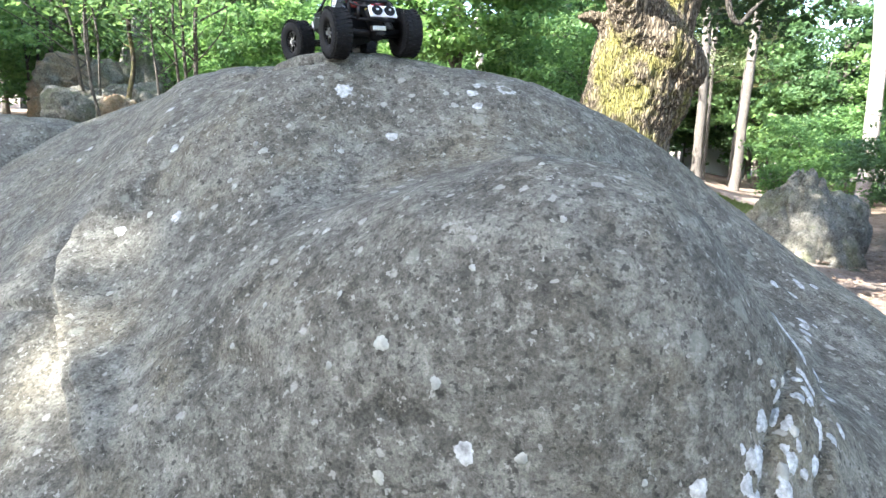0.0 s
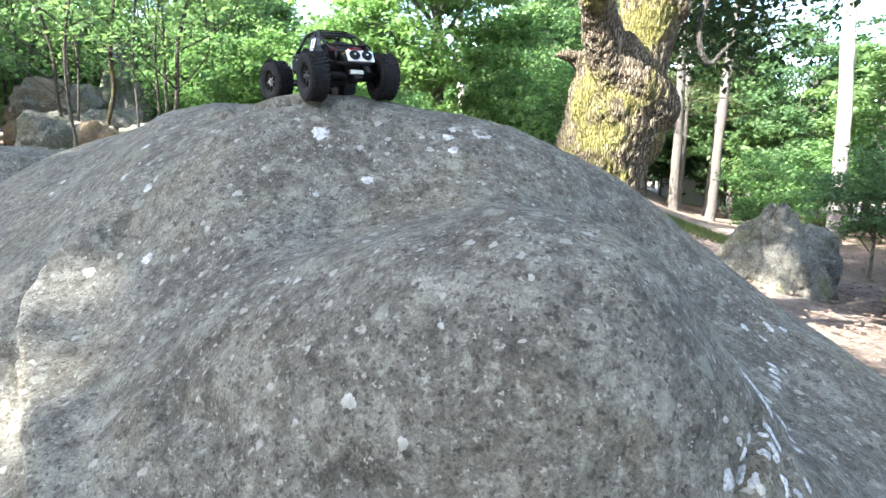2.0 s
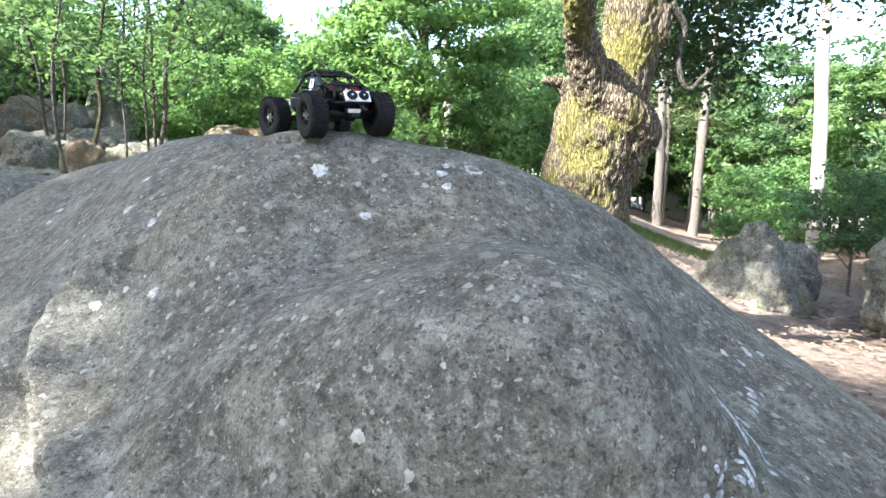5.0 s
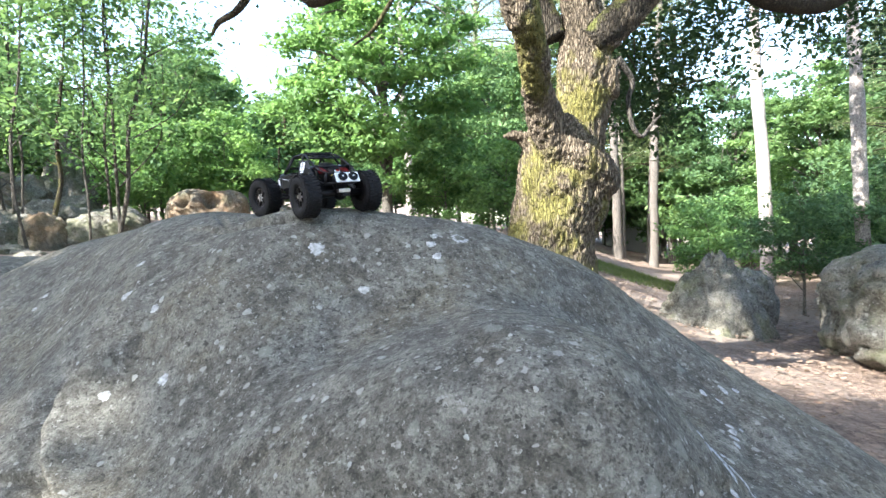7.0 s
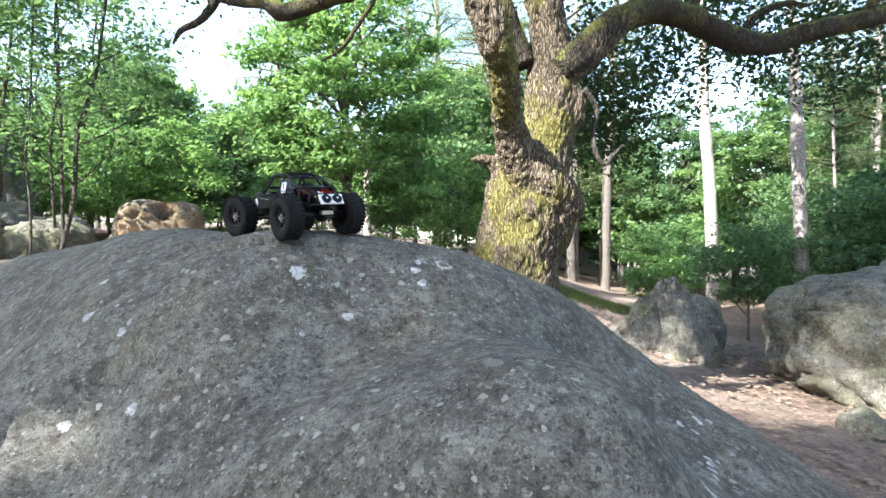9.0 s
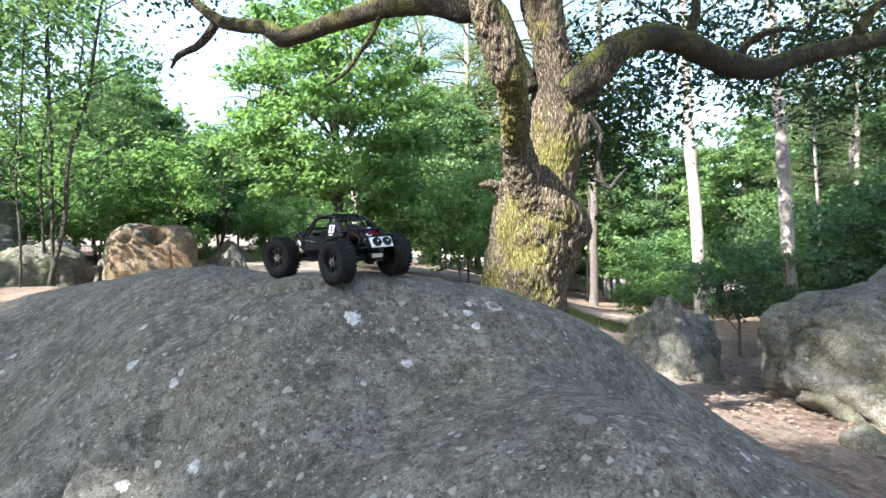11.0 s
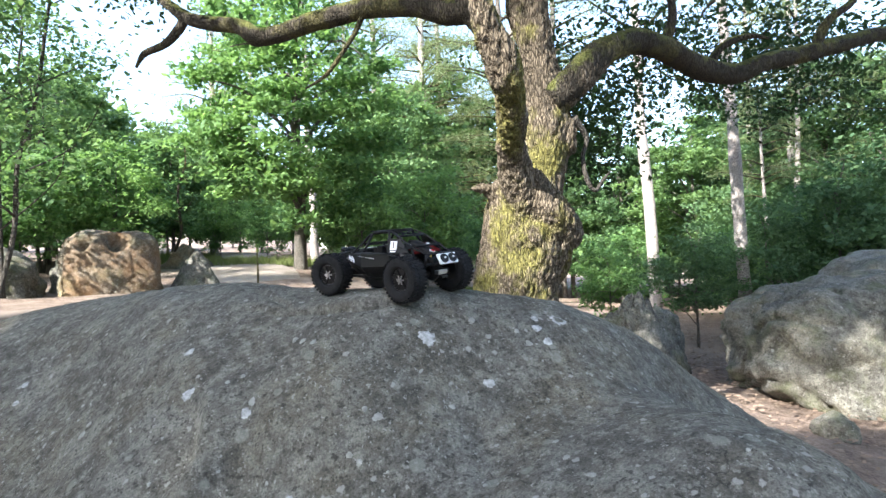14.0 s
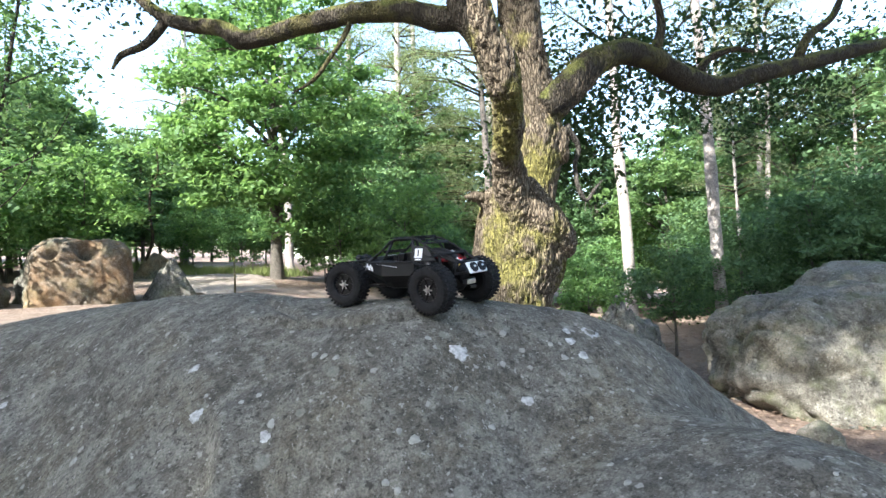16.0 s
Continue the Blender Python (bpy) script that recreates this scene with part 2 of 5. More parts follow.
def ground_material():
    m, t, b = material("forest_ground", 0.95, spec=0.15)
    v = coords(t, True)
    n1 = noise_tex(t, v, 0.45, 4)
    n2 = noise_tex(t, v, 6, 6, 0.7)
    n3 = noise_tex(t, v, 38, 6, 0.75)
    c = mix(t, ramp(t, n2, [(0.35, grey(0.0)), (0.65, grey(1.0))]), (0.13, 0.096, 0.076), (0.27, 0.21, 0.172))
    c = mix(t, ramp(t, n3, [(0.36, grey(0.8)), (0.5, grey(0.0))]), c, (0.06, 0.038, 0.026))
    c = mix(t, ramp(t, n3, [(0.56, grey(0.0)), (0.7, grey(0.7))]), c, (0.36, 0.30, 0.245))
    c = mix(t, ramp(t, n1, [(0.5, grey(0.0)), (0.62, grey(0.75))]), c, (0.25, 0.21, 0.175))
    t.links.new(c, b.inputs["Base Color"])
    bump(t, b, math_node(t, "ADD", n2, n3), 0.6, 0.04)
    return m


GROUND = ground_material()


def sand_material():
    m, t, b = material("path_sand", 0.95, spec=0.1)
    v = coords(t, True)
    c = mix(t, noise_tex(t, v, 5, 6, 0.7), (0.19, 0.16, 0.135), (0.36, 0.325, 0.29))
    c = mix(t, ramp(t, noise_tex(t, v, 30, 5, 0.7), [(0.35, grey(0.6)), (0.5, grey(0.0))]), c, (0.15, 0.11, 0.085))
    t.links.new(c, b.inputs["Base Color"])
    bump(t, b, noise_tex(t, v, 18, 6, 0.7), 0.5, 0.03)
    return m


SAND = sand_material()
RUBBER = plain("rubber", (0.011, 0.011, 0.012), 0.8, vary=0.4, scale=60, spec=0.2)
BLACK = plain("black_plastic", (0.007, 0.007, 0.008), 0.42, vary=0.2, scale=30, spec=0.22)
TUBE = plain("black_cage", (0.009, 0.009, 0.010), 0.5, vary=0.2, spec=0.2)
METAL = plain("bare_metal", (0.45, 0.45, 0.46), 0.35, 1.0, 0.15, 50)
GUNMETAL = plain("gunmetal", (0.16, 0.16, 0.17), 0.4, 1.0, 0.15, 50)
WHITE = plain("white_plastic", (0.75, 0.76, 0.78), 0.5, vary=0.05)
SILVER = plain("silver_print", (0.6, 0.62, 0.66), 0.4, vary=0.1)
RED = plain("red_lens", (0.5, 0.012, 0.015), 0.25, vary=0.2)
RED_DARK = plain("dark_red_panel", (0.16, 0.006, 0.008), 0.35, vary=0.2)
TANBAR = plain("tan_bar", (0.50, 0.36, 0.20), 0.5, vary=0.15)
YELLOW = plain("yellow_wire", (0.65, 0.5, 0.08), 0.5, vary=0.1)
LICHEN = plain("lichen", (0.27, 0.275, 0.25), 0.95, vary=0.3, scale=60, spec=0.1)
LICHEN_PALE = plain("lichen_pale", (0.31, 0.325, 0.33), 0.95, vary=0.5, scale=120, spec=0.1)
LICHEN_WHITE = plain("lichen_white", (0.34, 0.345, 0.335), 0.95, vary=0.55, scale=70, spec=0.1)
STONE_PALE = rock_material("stone_pale", base=(0.40, 0.38, 0.34), pale=(0.55, 0.53, 0.5), size=0.6)


# ---- mesh helpers ----
def mesh_object(name, verts, faces, mat, parent=None, label="", smooth=True):
    me = bpy.data.meshes.new(name)
    me.from_pydata([tuple(v) for v in verts], [], [tuple(f) for f in faces])
    me.materials.append(mat)
    if smooth:
        me.shade_smooth()
    me.update()
    ob = new(name, me)
    if parent:
        ob.parent = parent
    if label:
        tagged(ob, label=label)
    return ob


def part(name, bm, mat, parent, label="", smooth=False):
    me = bpy.data.meshes.new(name)
    bm.to_mesh(me)
    bm.free()
    me.materials.append(mat)
    if smooth:
        me.shade_smooth()
    ob = new(name, me)
    ob.parent = parent
    if label:
        tagged(ob, label=label)
    return ob


def thing(name, place, label, category, group="", rz=0.0):
    ob = new(name)
    ob.matrix_basis = pose(*place, 0, 0, rz)
    return tagged(ob, label, category, group)


def tube_data(paths, sides=8, close=True):
    """Vertices and faces of tapered tubes, each path a list of (x, y, z, radius)."""
    V, Fc = [], []
    for path in paths:
        P = [Vector(p[:3]) for p in path]
        n = len(P)
        base = len(V)
        ref = Vector((0.31, 0.95, 0.05)).normalized()
        for i in range(n):
            d = (P[min(i + 1, n - 1)] - P[max(i - 1, 0)]).normalized()
            a = d.cross(ref)
            if a.length < 1e-3:
                a = d.cross(Vector((1, 0, 0)))
            a.normalize()
            b = d.cross(a)
            for k in range(sides):
                w = 2 * math.pi * k / sides
                V.append(P[i] + path[i][3] * (math.cos(w) * a + math.sin(w) * b))
        for i in range(n - 1):
            for k in range(sides):
                k2 = (k + 1) % sides
                Fc.append((base + i * sides + k, base + i * sides + k2, base + (i + 1) * sides + k2, base + (i + 1) * sides + k))
        if close:
            Fc.append(tuple(base + k for k in reversed(range(sides))))
            Fc.append(tuple(base + (n - 1) * sides + k for k in range(sides)))
    return V, Fc


def smooth_path(pts, steps=5):
    """Catmull-Rom through points (x, y, z, r)."""
    A = [np.array(p, float) for p in pts]
    A = [2 * A[0] - A[1]] + A + [2 * A[-1] - A[-2]]
    out = []
    for i in range(1, len(A) - 2):
        p0, p1, p2, p3 = A[i - 1:i + 3]
        for k in range(steps):
            u = k / steps
            out.append(0.5 * (2 * p1 + (p2 - p0) * u + (2 * p0 - 5 * p1 + 4 * p2 - p3) * u * u + (3 * p1 - p0 - 3 * p2 + p3) * u ** 3))
    out.append(A[-2])
    return [tuple(float(q) for q in (*p[:3], max(p[3], 0.002))) for p in out]


def leaf_data(centres, size, rng, droop=0.3, aspect=0.55):
    """A bent four-cornered leaf at each centre: numpy arrays of corners and faces."""
    n = len(centres)
    d = rng.normal(size=(n, 3))
    d[:, 2] = d[:, 2] * 0.5 - droop
    d /= np.linalg.norm(d, axis=1, keepdims=True)
    u = rng.normal(size=(n, 3))
    u[:, 2] += 1.8
    s = np.cross(d, u)
    s /= np.linalg.norm(s, axis=1, keepdims=True) + 1e-9
    nn = np.cross(s, d)
    L = size * rng.uniform(0.6, 1.35, (n, 1))
    a = centres - d * L * 0.5
    c = centres + d * L * 0.5
    b = centres + s * L * 0.5 * aspect + nn * L * 0.1
    e = centres - s * L * 0.5 * aspect + nn * L * 0.1
    V = np.stack([a, b, c, e], 1).reshape(-1, 3)
    Fc = np.arange(4 * n).reshape(-1, 4)
    return V, Fc


def numpy_mesh(name, V, Fc, mat, parent=None, label=""):
    me = bpy.data.meshes.new(name)
    me.vertices.add(len(V))
    me.vertices.foreach_set("co", np.asarray(V, np.float32).ravel())
    k = Fc.shape[1]
    me.loops.add(Fc.size)
    me.loops.foreach_set("vertex_index", np.asarray(Fc, np.int32).ravel())
    me.polygons.add(len(Fc))
    me.polygons.foreach_set("loop_start", np.arange(0, Fc.size, k, dtype=np.int32))
    me.materials.append(mat)
    me.update(calc_edges=True)
    ob = new(name, me)
    if parent:
        ob.parent = parent
    if label:
        tagged(ob, label=label)
    return ob


def fbm(x, y, z, octaves=4, s=1.0):
    return noise.fractal(Vector((x * s, y * s, z * s)), 1.0, 2.0, octaves)


# ---- ground ----
def sig(x):
    return 1 / (1 + math.exp(-max(-40, min(40, x))))


def ground_z(x, y):
    slope = -0.25 + 1.7 * sig((1.6 - x + 0.3 * (y - 5)) / 1.3)
    near = sig((y - 1.6) / 0.45) if x < 3 else 1.0
    far = 0.06 * max(0.0, math.hypot(x, y) - 30) * sig((6 - x) / 6)
    rise = 0.06 * max(0.0, min(y, 23) - 9) * sig((1.0 - x) / 1.2)
    return slope * near + far + rise + 0.05 * fbm(x, y, 0.3, 3, 0.6)


def build_ground():
    xs = np.concatenate([np.linspace(-400, -45, 9), np.linspace(-40, -13, 28), np.linspace(-12, 14, 131), np.linspace(15, 40, 26), np.linspace(45, 400, 9)])
    ys = np.concatenate([np.linspace(-400, -25, 9), np.linspace(-20, -3, 18), np.linspace(-2, 24, 131), np.linspace(25, 60, 36), np.linspace(65, 500, 10)])
    V = [(x, y, ground_z(x, y) + 0.015 * fbm(x, y, 1.7, 3, 3.0)) for y in ys for x in xs]
    w = len(xs)
    Fc = [(j * w + i, j * w + i + 1, (j + 1) * w + i + 1, (j + 1) * w + i) for j in range(len(ys) - 1) for i in range(w - 1)]
    g = mesh_object("ground", V, Fc, GROUND)
    tagged(g, "sandy forest floor with brown leaf litter and pale bare patches", "ground", kind="structure")


build_ground()


def build_path():
    """A trodden sandy way that runs off behind the boulder."""
    line = smooth_path([(-2.3, 9.8, 0, 0.5), (-1.8, 11.0, 0, 1.1), (-2.0, 12.8, 0, 1.2), (-2.3, 15.5, 0, 1.2), (-2.9, 19, 0, 1.4), (-3.6, 24, 0, 1.6), (-4.2, 32, 0, 1.8)], 10)
    V, Fc = [], []
    for i, (x, y, _, w) in enumerate(line):
        for k in range(9):
            px = x + w * (k / 4 - 1) * (1 + 0.15 * fbm(y, k, 0.2, 2, 0.8))
            V.append((px, y, ground_z(px, y) + 0.02 + (0.012 if 0 < k < 8 else -0.05)))
        if i:
            for k in range(8):
                a = (i - 1) * 9 + k
                Fc.append((a, a + 1, a + 10, a + 9))
    ob = mesh_object("path", V, Fc, SAND)
    tagged(ob, "pale trodden sandy path through the wood", "path", kind="structure")


build_path()

# ---- the main boulder ----
# a star-shaped form about its heart: log radius as a sum of low waves in azimuth and height
HEART = np.array([-0.1, 1.9, 0.2])
WAVES = np.array([0.516, -0.105, -0.110, -0.033, 0.052, 0.041, -0.133, 0.082, 0.015, 0.084, -0.171, -0.103, 0.195, -0.022, -0.154, -0.019, 0.048, 0.096, 0.082, -0.101, 0.107, -0.034, -0.042, 0.036, 0.078, 0.124, 0.046, -0.018, 0.142, -0.024, -0.023, 0.188, -0.053, 0.225, -0.036, 0.296, -0.097, 0.038, 0.002, 0.168, -0.054, -0.019, 0.013, 0.066, 0.019, 0.084, 0.119, 0.110, 0.041, -0.019, 0.064, -0.015, 0.048, -0.028])
# and of local swellings, on a spiral of directions over its front and top
SWELLS = np.array([-0.004, -0.006, 0.026, -0.034, 0.002, 0.045, -0.002, 0.011, 0.000, -0.018, -0.033, -0.006, 0.022, 0.003, -0.002, -0.090, 0.010, -0.023, 0.009, 0.000, 0.027, -0.001, 0.012, -0.016, 0.001, -0.003, 0.008, -0.001, -0.001, -0.003, 0.035, 0.024, -0.031, 0.020, -0.009, 0.021, 0.001, 0.008, -0.004, 0.007, -0.023, 0.014, 0.033, -0.003, 0.021, 0.013, -0.003, -0.012, -0.012, -0.031, 0.008, -0.006, -0.009, 0.019, -0.006, 0.011, 0.004, -0.068, -0.003, 0.010, -0.011, -0.015, -0.003, -0.013, -0.005, 0.011, -0.022, -0.006, 0.031, -0.005, 0.001, 0.002, -0.003, -0.005, -0.012, -0.011, -0.005, 0.006, -0.002, 0.005, 0.003, 0.002, -0.001, 0.003, -0.003, -0.001])


def spiral_directions(n=150):
    k = np.arange(n)
    z = 1 - (k + 0.5) / n * 1.02
    a = k * 2.399963
    c = np.sqrt(1 - z * z)
    d = np.stack([c * np.cos(a), c * np.sin(a), z], 1)
    return d[(d[:, 2] > 0.28) & (d[:, 1] < 0.55)]


SPIRAL = spiral_directions()


def rock_radius(u):
    th, s = np.arctan2(u[..., 1], u[..., 0]), u[..., 2]
    c = np.sqrt(np.maximum(1 - s * s, 0))
    leg = [np.ones_like(s), s, (3 * s * s - 1) / 2, (5 * s ** 3 - 3 * s) / 2, (35 * s ** 4 - 30 * s * s + 3) / 8, (63 * s ** 5 - 70 * s ** 3 + 15 * s) / 8]
    total, n = np.zeros_like(s), 0
    for k in range(6):
        for l in range(6):
            if k + l > 7:
                continue
            for f in ((np.cos,) if k == 0 else (np.cos, np.sin)):
                total = total + WAVES[n] * f(k * th) * leg[l] * c ** min(k, 3)
                n += 1
    return np.exp(total + np.exp((u @ SPIRAL.T - 1) / 0.16 ** 2) @ SWELLS)


def snapped(line):
    """The line laid onto the form, along rays from its heart."""
    out = []
    for p in line:
        u = (np.array(p) - HEART) / np.linalg.norm(np.array(p) - HEART)
        out.append(tuple(float(q) for q in HEART + u * rock_radius(u)))
    return tuple(out)


def near_line(p, line):
    """Distance from p to a polyline, and the vector from its nearest point to p."""
    best, off = 9.0, (0.0, 0.0, 0.0)
    for a, b in zip(line, line[1:]):
        ab = [b[k] - a[k] for k in range(3)]
        ap = [p[k] - a[k] for k in range(3)]
        u = max(0.0, min(1.0, sum(x * y for x, y in zip(ab, ap)) / sum(x * x for x in ab)))
        away = [ap[k] - u * ab[k] for k in range(3)]
        d = math.sqrt(sum(q * q for q in away))
        if d < best:
            best, off = d, away
    return best, off


# folds (proud) and grooves (sunk): line, depth, half-width
FOLD = snapped(((-0.96, 1.66, 1.41), (-0.95, 1.577, 1.358), (-0.956, 1.505, 1.278), (-0.979, 1.473, 1.232), (-1.033, 1.443, 1.199), (-1.05, 1.40, 1.16), (-1.031, 1.344, 1.102), (-0.959, 1.209, 1.017), (-0.889, 1.124, 0.971), (-0.783, 1.003, 0.934), (-0.698, 0.909, 0.890)))
DOWN_FOLD = (-0.86, -0.30, -0.42)
CUTS = [(snapped(line), deep, half) for line, deep, half in (
    (((-1.5, 1.5, 0.86), (-1.30, 1.36, 0.94), (-1.12, 1.26, 1.03), (-1.028, 1.223, 1.04), (-0.999, 1.219, 1.032), (-0.965, 1.197, 1.013), (-0.893, 1.123, 0.971), (-0.813, 1.035, 0.943), (-0.754, 0.969, 0.919), (-0.690, 0.909, 0.891)), 0.035, 0.012),
    (((0.784, 1.740, 1.150), (0.833, 1.656, 1.077), (0.879, 1.553, 1.010), (0.864, 1.414, 0.963), (0.74, 1.20, 0.96), (0.60, 0.98, 0.98)), 0.02, 0.035),
    (((0.484, 0.881, 1.093), (0.435, 0.789, 1.060), (0.414, 0.749, 1.013), (0.401, 0.723, 0.962)), 0.028, 0.011),
    (((0.60, 1.0, 1.03), (0.546, 0.911, 1.028), (0.515, 0.821, 0.987), (0.495, 0.773, 0.944)), 0.032, 0.014),
    (((-0.802, 1.931, 1.604), (-0.711, 1.848, 1.603), (-0.643, 1.755, 1.607), (-0.563, 1.685, 1.614), (-0.498, 1.670, 1.615)), 0.03, 0.011),
    (((-0.498, 1.670, 1.615), (-0.423, 1.668, 1.615), (-0.34, 1.66, 1.61)), 0.014, 0.008),
    (((-0.90, 2.238, 1.66), (-0.843, 2.107, 1.65), (-0.785, 1.973, 1.63), (-0.754, 1.90, 1.615), (-0.711, 1.848, 1.603)), 0.02, 0.010),
    (((-0.201, 1.420, 1.383), (-0.139, 1.436, 1.400), (-0.086, 1.446, 1.414), (-0.029, 1.458, 1.428)), 0.010, 0.006),
    (((-0.133, 0.737, 1.058), (-0.121, 0.730, 1.043), (-0.111, 0.725, 1.034)), 0.014, 0.006),
    (((-0.385, 0.835, 1.025), (-0.398, 0.842, 1.014), (-0.425, 0.847, 0.996), (-0.446, 0.848, 0.977)), 0.012, 0.006),
    (((-0.473, 0.842, 0.941), (-0.502, 0.839, 0.911)), 0.010, 0.006),
    (((-0.378, 0.856, 1.058), (-0.44, 0.88, 1.045), (-0.483, 0.909, 1.03)), 0.022, 0.035),
    (((-0.30, 1.05, 1.24), (-0.40, 0.97, 1.15), (-0.48, 0.92, 1.06)), 0.012, 0.03),
    (((0.30, 1.55, 1.42), (0.44, 1.66, 1.30), (0.60, 1.74, 1.20)), 0.012, 0.02))]


LEDGE = snapped(((-0.84, 1.98, 1.6), (-0.802, 1.931, 1.604), (-0.711, 1.848, 1.603), (-0.643, 1.755, 1.607), (-0.563, 1.685, 1.614), (-0.498, 1.670, 1.615), (-0.423, 1.668, 1.615), (-0.34, 1.66, 1.61)))


def relief(x, y, z):
    r = 0.018 * fbm(x, y, z, 4, 2.2) + 0.007 * fbm(x, y, z, 4, 8.0) - 0.012 * max(0.0, fbm(x + 4, y, z, 2, 5.0) - 0.45)
    p = (x, y, z)
    if z > 0.5 and y < 2.2:
        d, off = near_line(p, FOLD)
        if d < 0.5:
            side = sum(off[k] * DOWN_FOLD[k] for k in range(3))
            fade = max(0.0, min(1.0, (1.5 - z) / 0.25))
            r += fade * (0.05 * math.exp(-(d / 0.06) ** 2) - 0.075 * max(0.0, min(1.0, side / 0.07)) * math.exp(-(d / 0.11) ** 2))
        d, off = near_line(p, LEDGE)
        if d < 0.4:
            side = 0.45 * off[0] + 0.9 * off[1] + 0.02 * fbm(x, y, z, 3, 7)
            r += 0.015 * max(0.0, min(1.0, side / 0.008)) * math.exp(-(d / 0.12) ** 2)
        w = 0.006 * fbm(x, y, z, 3, 9)
        for line, deep, half in CUTS:
            d = near_line(p, line)[0]
            if d < 4 * half + 0.02:
                r -= deep * math.exp(-(max(0.0, d + w) / half) ** 2)
    return r


def build_main_rock():
    ns = 290
    th = np.concatenate([np.linspace(0.1, math.pi - 0.15, 130, endpoint=False), np.linspace(math.pi - 0.15, 2 * math.pi + 0.1, 500, endpoint=False)])
    nt = len(th)
    V, Fc = [], []
    for j in range(ns + 1):
        el = math.pi / 2 - (0.003 + 0.997 * j / ns) * radians(95)
        u = np.stack([math.cos(el) * np.cos(th), math.cos(el) * np.sin(th), math.sin(el) + 0 * th], 1)
        P = HEART + u * rock_radius(u)[:, None]
        for k in range(nt):
            x, y, z = P[k]
            V.append(tuple(float(q) for q in P[k] + u[k] * relief(x, y, z)))
    for k in range(nt):
        x, y, _ = V[ns * nt + k]
        V.append((x, y, -0.9))
    for j in range(ns + 1):
        for k in range(nt):
            k2 = (k + 1) % nt
            Fc.append((j * nt + k, (j + 1) * nt + k, (j + 1) * nt + k2, j * nt + k2))
    Fc.append(tuple(range(nt)))
    ob = mesh_object("boulder", V, Fc, MAIN_ROCK)
    return tagged(ob, "large rounded grey sandstone boulder with pale lichen spots", "boulder")


MAIN = build_main_rock()
bpy.context.view_layer.update()


def on_rock(x, y):
    """The point of the main boulder's upper surface over (x, y), and its normal."""
    hit, p, n, _ = MAIN.ray_cast(Vector((x, y, 4)), Vector((0, 0, -1)))
    return (p, n) if hit else (Vector((x, y, 0)), Vector((0, 0, 1)))


def boulder(place, half, label, mat, seed, rz=0.0, power=2.6, lump=0.16, group="", taper=0.0, detail=5, hollows=()):
    """A weathered boulder: a superellipsoid pushed about by noise, sunk into the ground."""
    bm = bmesh.new()
    bmesh.ops.create_icosphere(bm, subdivisions=detail, radius=1.0)
    for v in bm.verts:
        c = v.co
        k = (abs(c.x) ** power + abs(c.y) ** power + abs(c.z) ** power) ** (-1 / power)
        c = c * k
        n = fbm(c.x + seed * 3.7, c.y - seed * 1.9, c.z + seed, 5, 1.3) * lump + fbm(c.x + seed, c.y + seed, c.z, 4, 5.0) * lump * 0.18
        n += lump * 0.55 * (0.45 - noise.voronoi(c * 1.4 + Vector((seed, 2.1 * seed, -seed)))[0][0])
        near = noise.voronoi(c * 1.9 + Vector((seed * 1.3, seed, 0.7 * seed)))[0]
        n -= lump * 0.5 * max(0.0, 1 - (near[1] - near[0]) / 0.10) ** 2
        n += lump * 0.10 * fbm(c.x - seed, c.y, c.z + seed, 3, 14.0)
        for d, wide, deep in hollows:
            n -= deep * math.exp(-((c.normalized() - Vector(d).normalized()).length / wide) ** 4)
        t = 1 - taper * (c.z + 1) / 2
        v.co = Vector((c.x * t * half[0], c.y * t * half[1], c.z * half[2])) * (1 + n)
    me = bpy.data.meshes.new("boulder")
    bm.to_mesh(me)
    bm.free()
    me.materials.append(mat)
    me.shade_smooth()
    ob = new("boulder", me)
    ob.matrix_basis = pose(*place, 0, 0, rz)
    return tagged(ob, label, "boulder", group)


boulder((-2.95, 3.6, 1.02), (0.95, 1.0, 0.5), "low flat grey rock beside the large boulder", MAIN_ROCK, 7, 0, 2.4, 0.08)
boulder((3.86, 7.5, 0.2), (1.28, 1.0, 0.98), "pointed mossy grey boulder on the leaf litter", FAR_ROCK, 11, 20, 1.9, 0.2, taper=0.68, detail=6)
boulder((4.9, 8.6, 0.25), (0.5, 0.5, 0.6), "small grey boulder behind a pointed one", FAR_ROCK, 12, 0, 2.0, 0.2)
boulder((6.45, 5.85, 0.22), (1.8, 1.2, 1.12), "big blocky grey boulder with pale lichen patches", FAR_ROCK, 14, -25, 3.6, 0.15, detail=6, hollows=(((-0.9, -0.5, -0.55), 0.45, 0.16), ((-0.75, -0.7, 0.25), 0.10, 0.10)))
boulder((8.4, 6.7, 0.55), (1.6, 1.2, 1.05), "flat-topped grey boulder slab behind another", FAR_ROCK, 15, -20, 3.5, 0.12)
boulder((-3.38, 9.1, 1.58), (0.66, 0.6, 0.72), "hollowed grey boulder stained orange by iron", OCHRE_ROCK, 22, 14, 5.5, 0.075, detail=6, hollows=(((-0.5, -0.72, 0.72), 0.13, 0.22), ((0.12, -0.75, 0.80), 0.2, 0.36), ((0.35, -0.85, -0.35), 0.14, 0.12)), taper=0.12)
boulder((-2.32, 9.35, 1.44), (0.66, 0.5, 0.62), "pointed pale grey rock beside an ochre boulder", FAR_ROCK, 26, -20, 1.5, 0.14, taper=0.75)
boulder((-3.4, 14.6, 1.55), (1.05, 0.8, 0.8), "small pointed pale boulder beside the path", ORANGE_ROCK, 24, 30, 1.7, 0.14, taper=0.6)
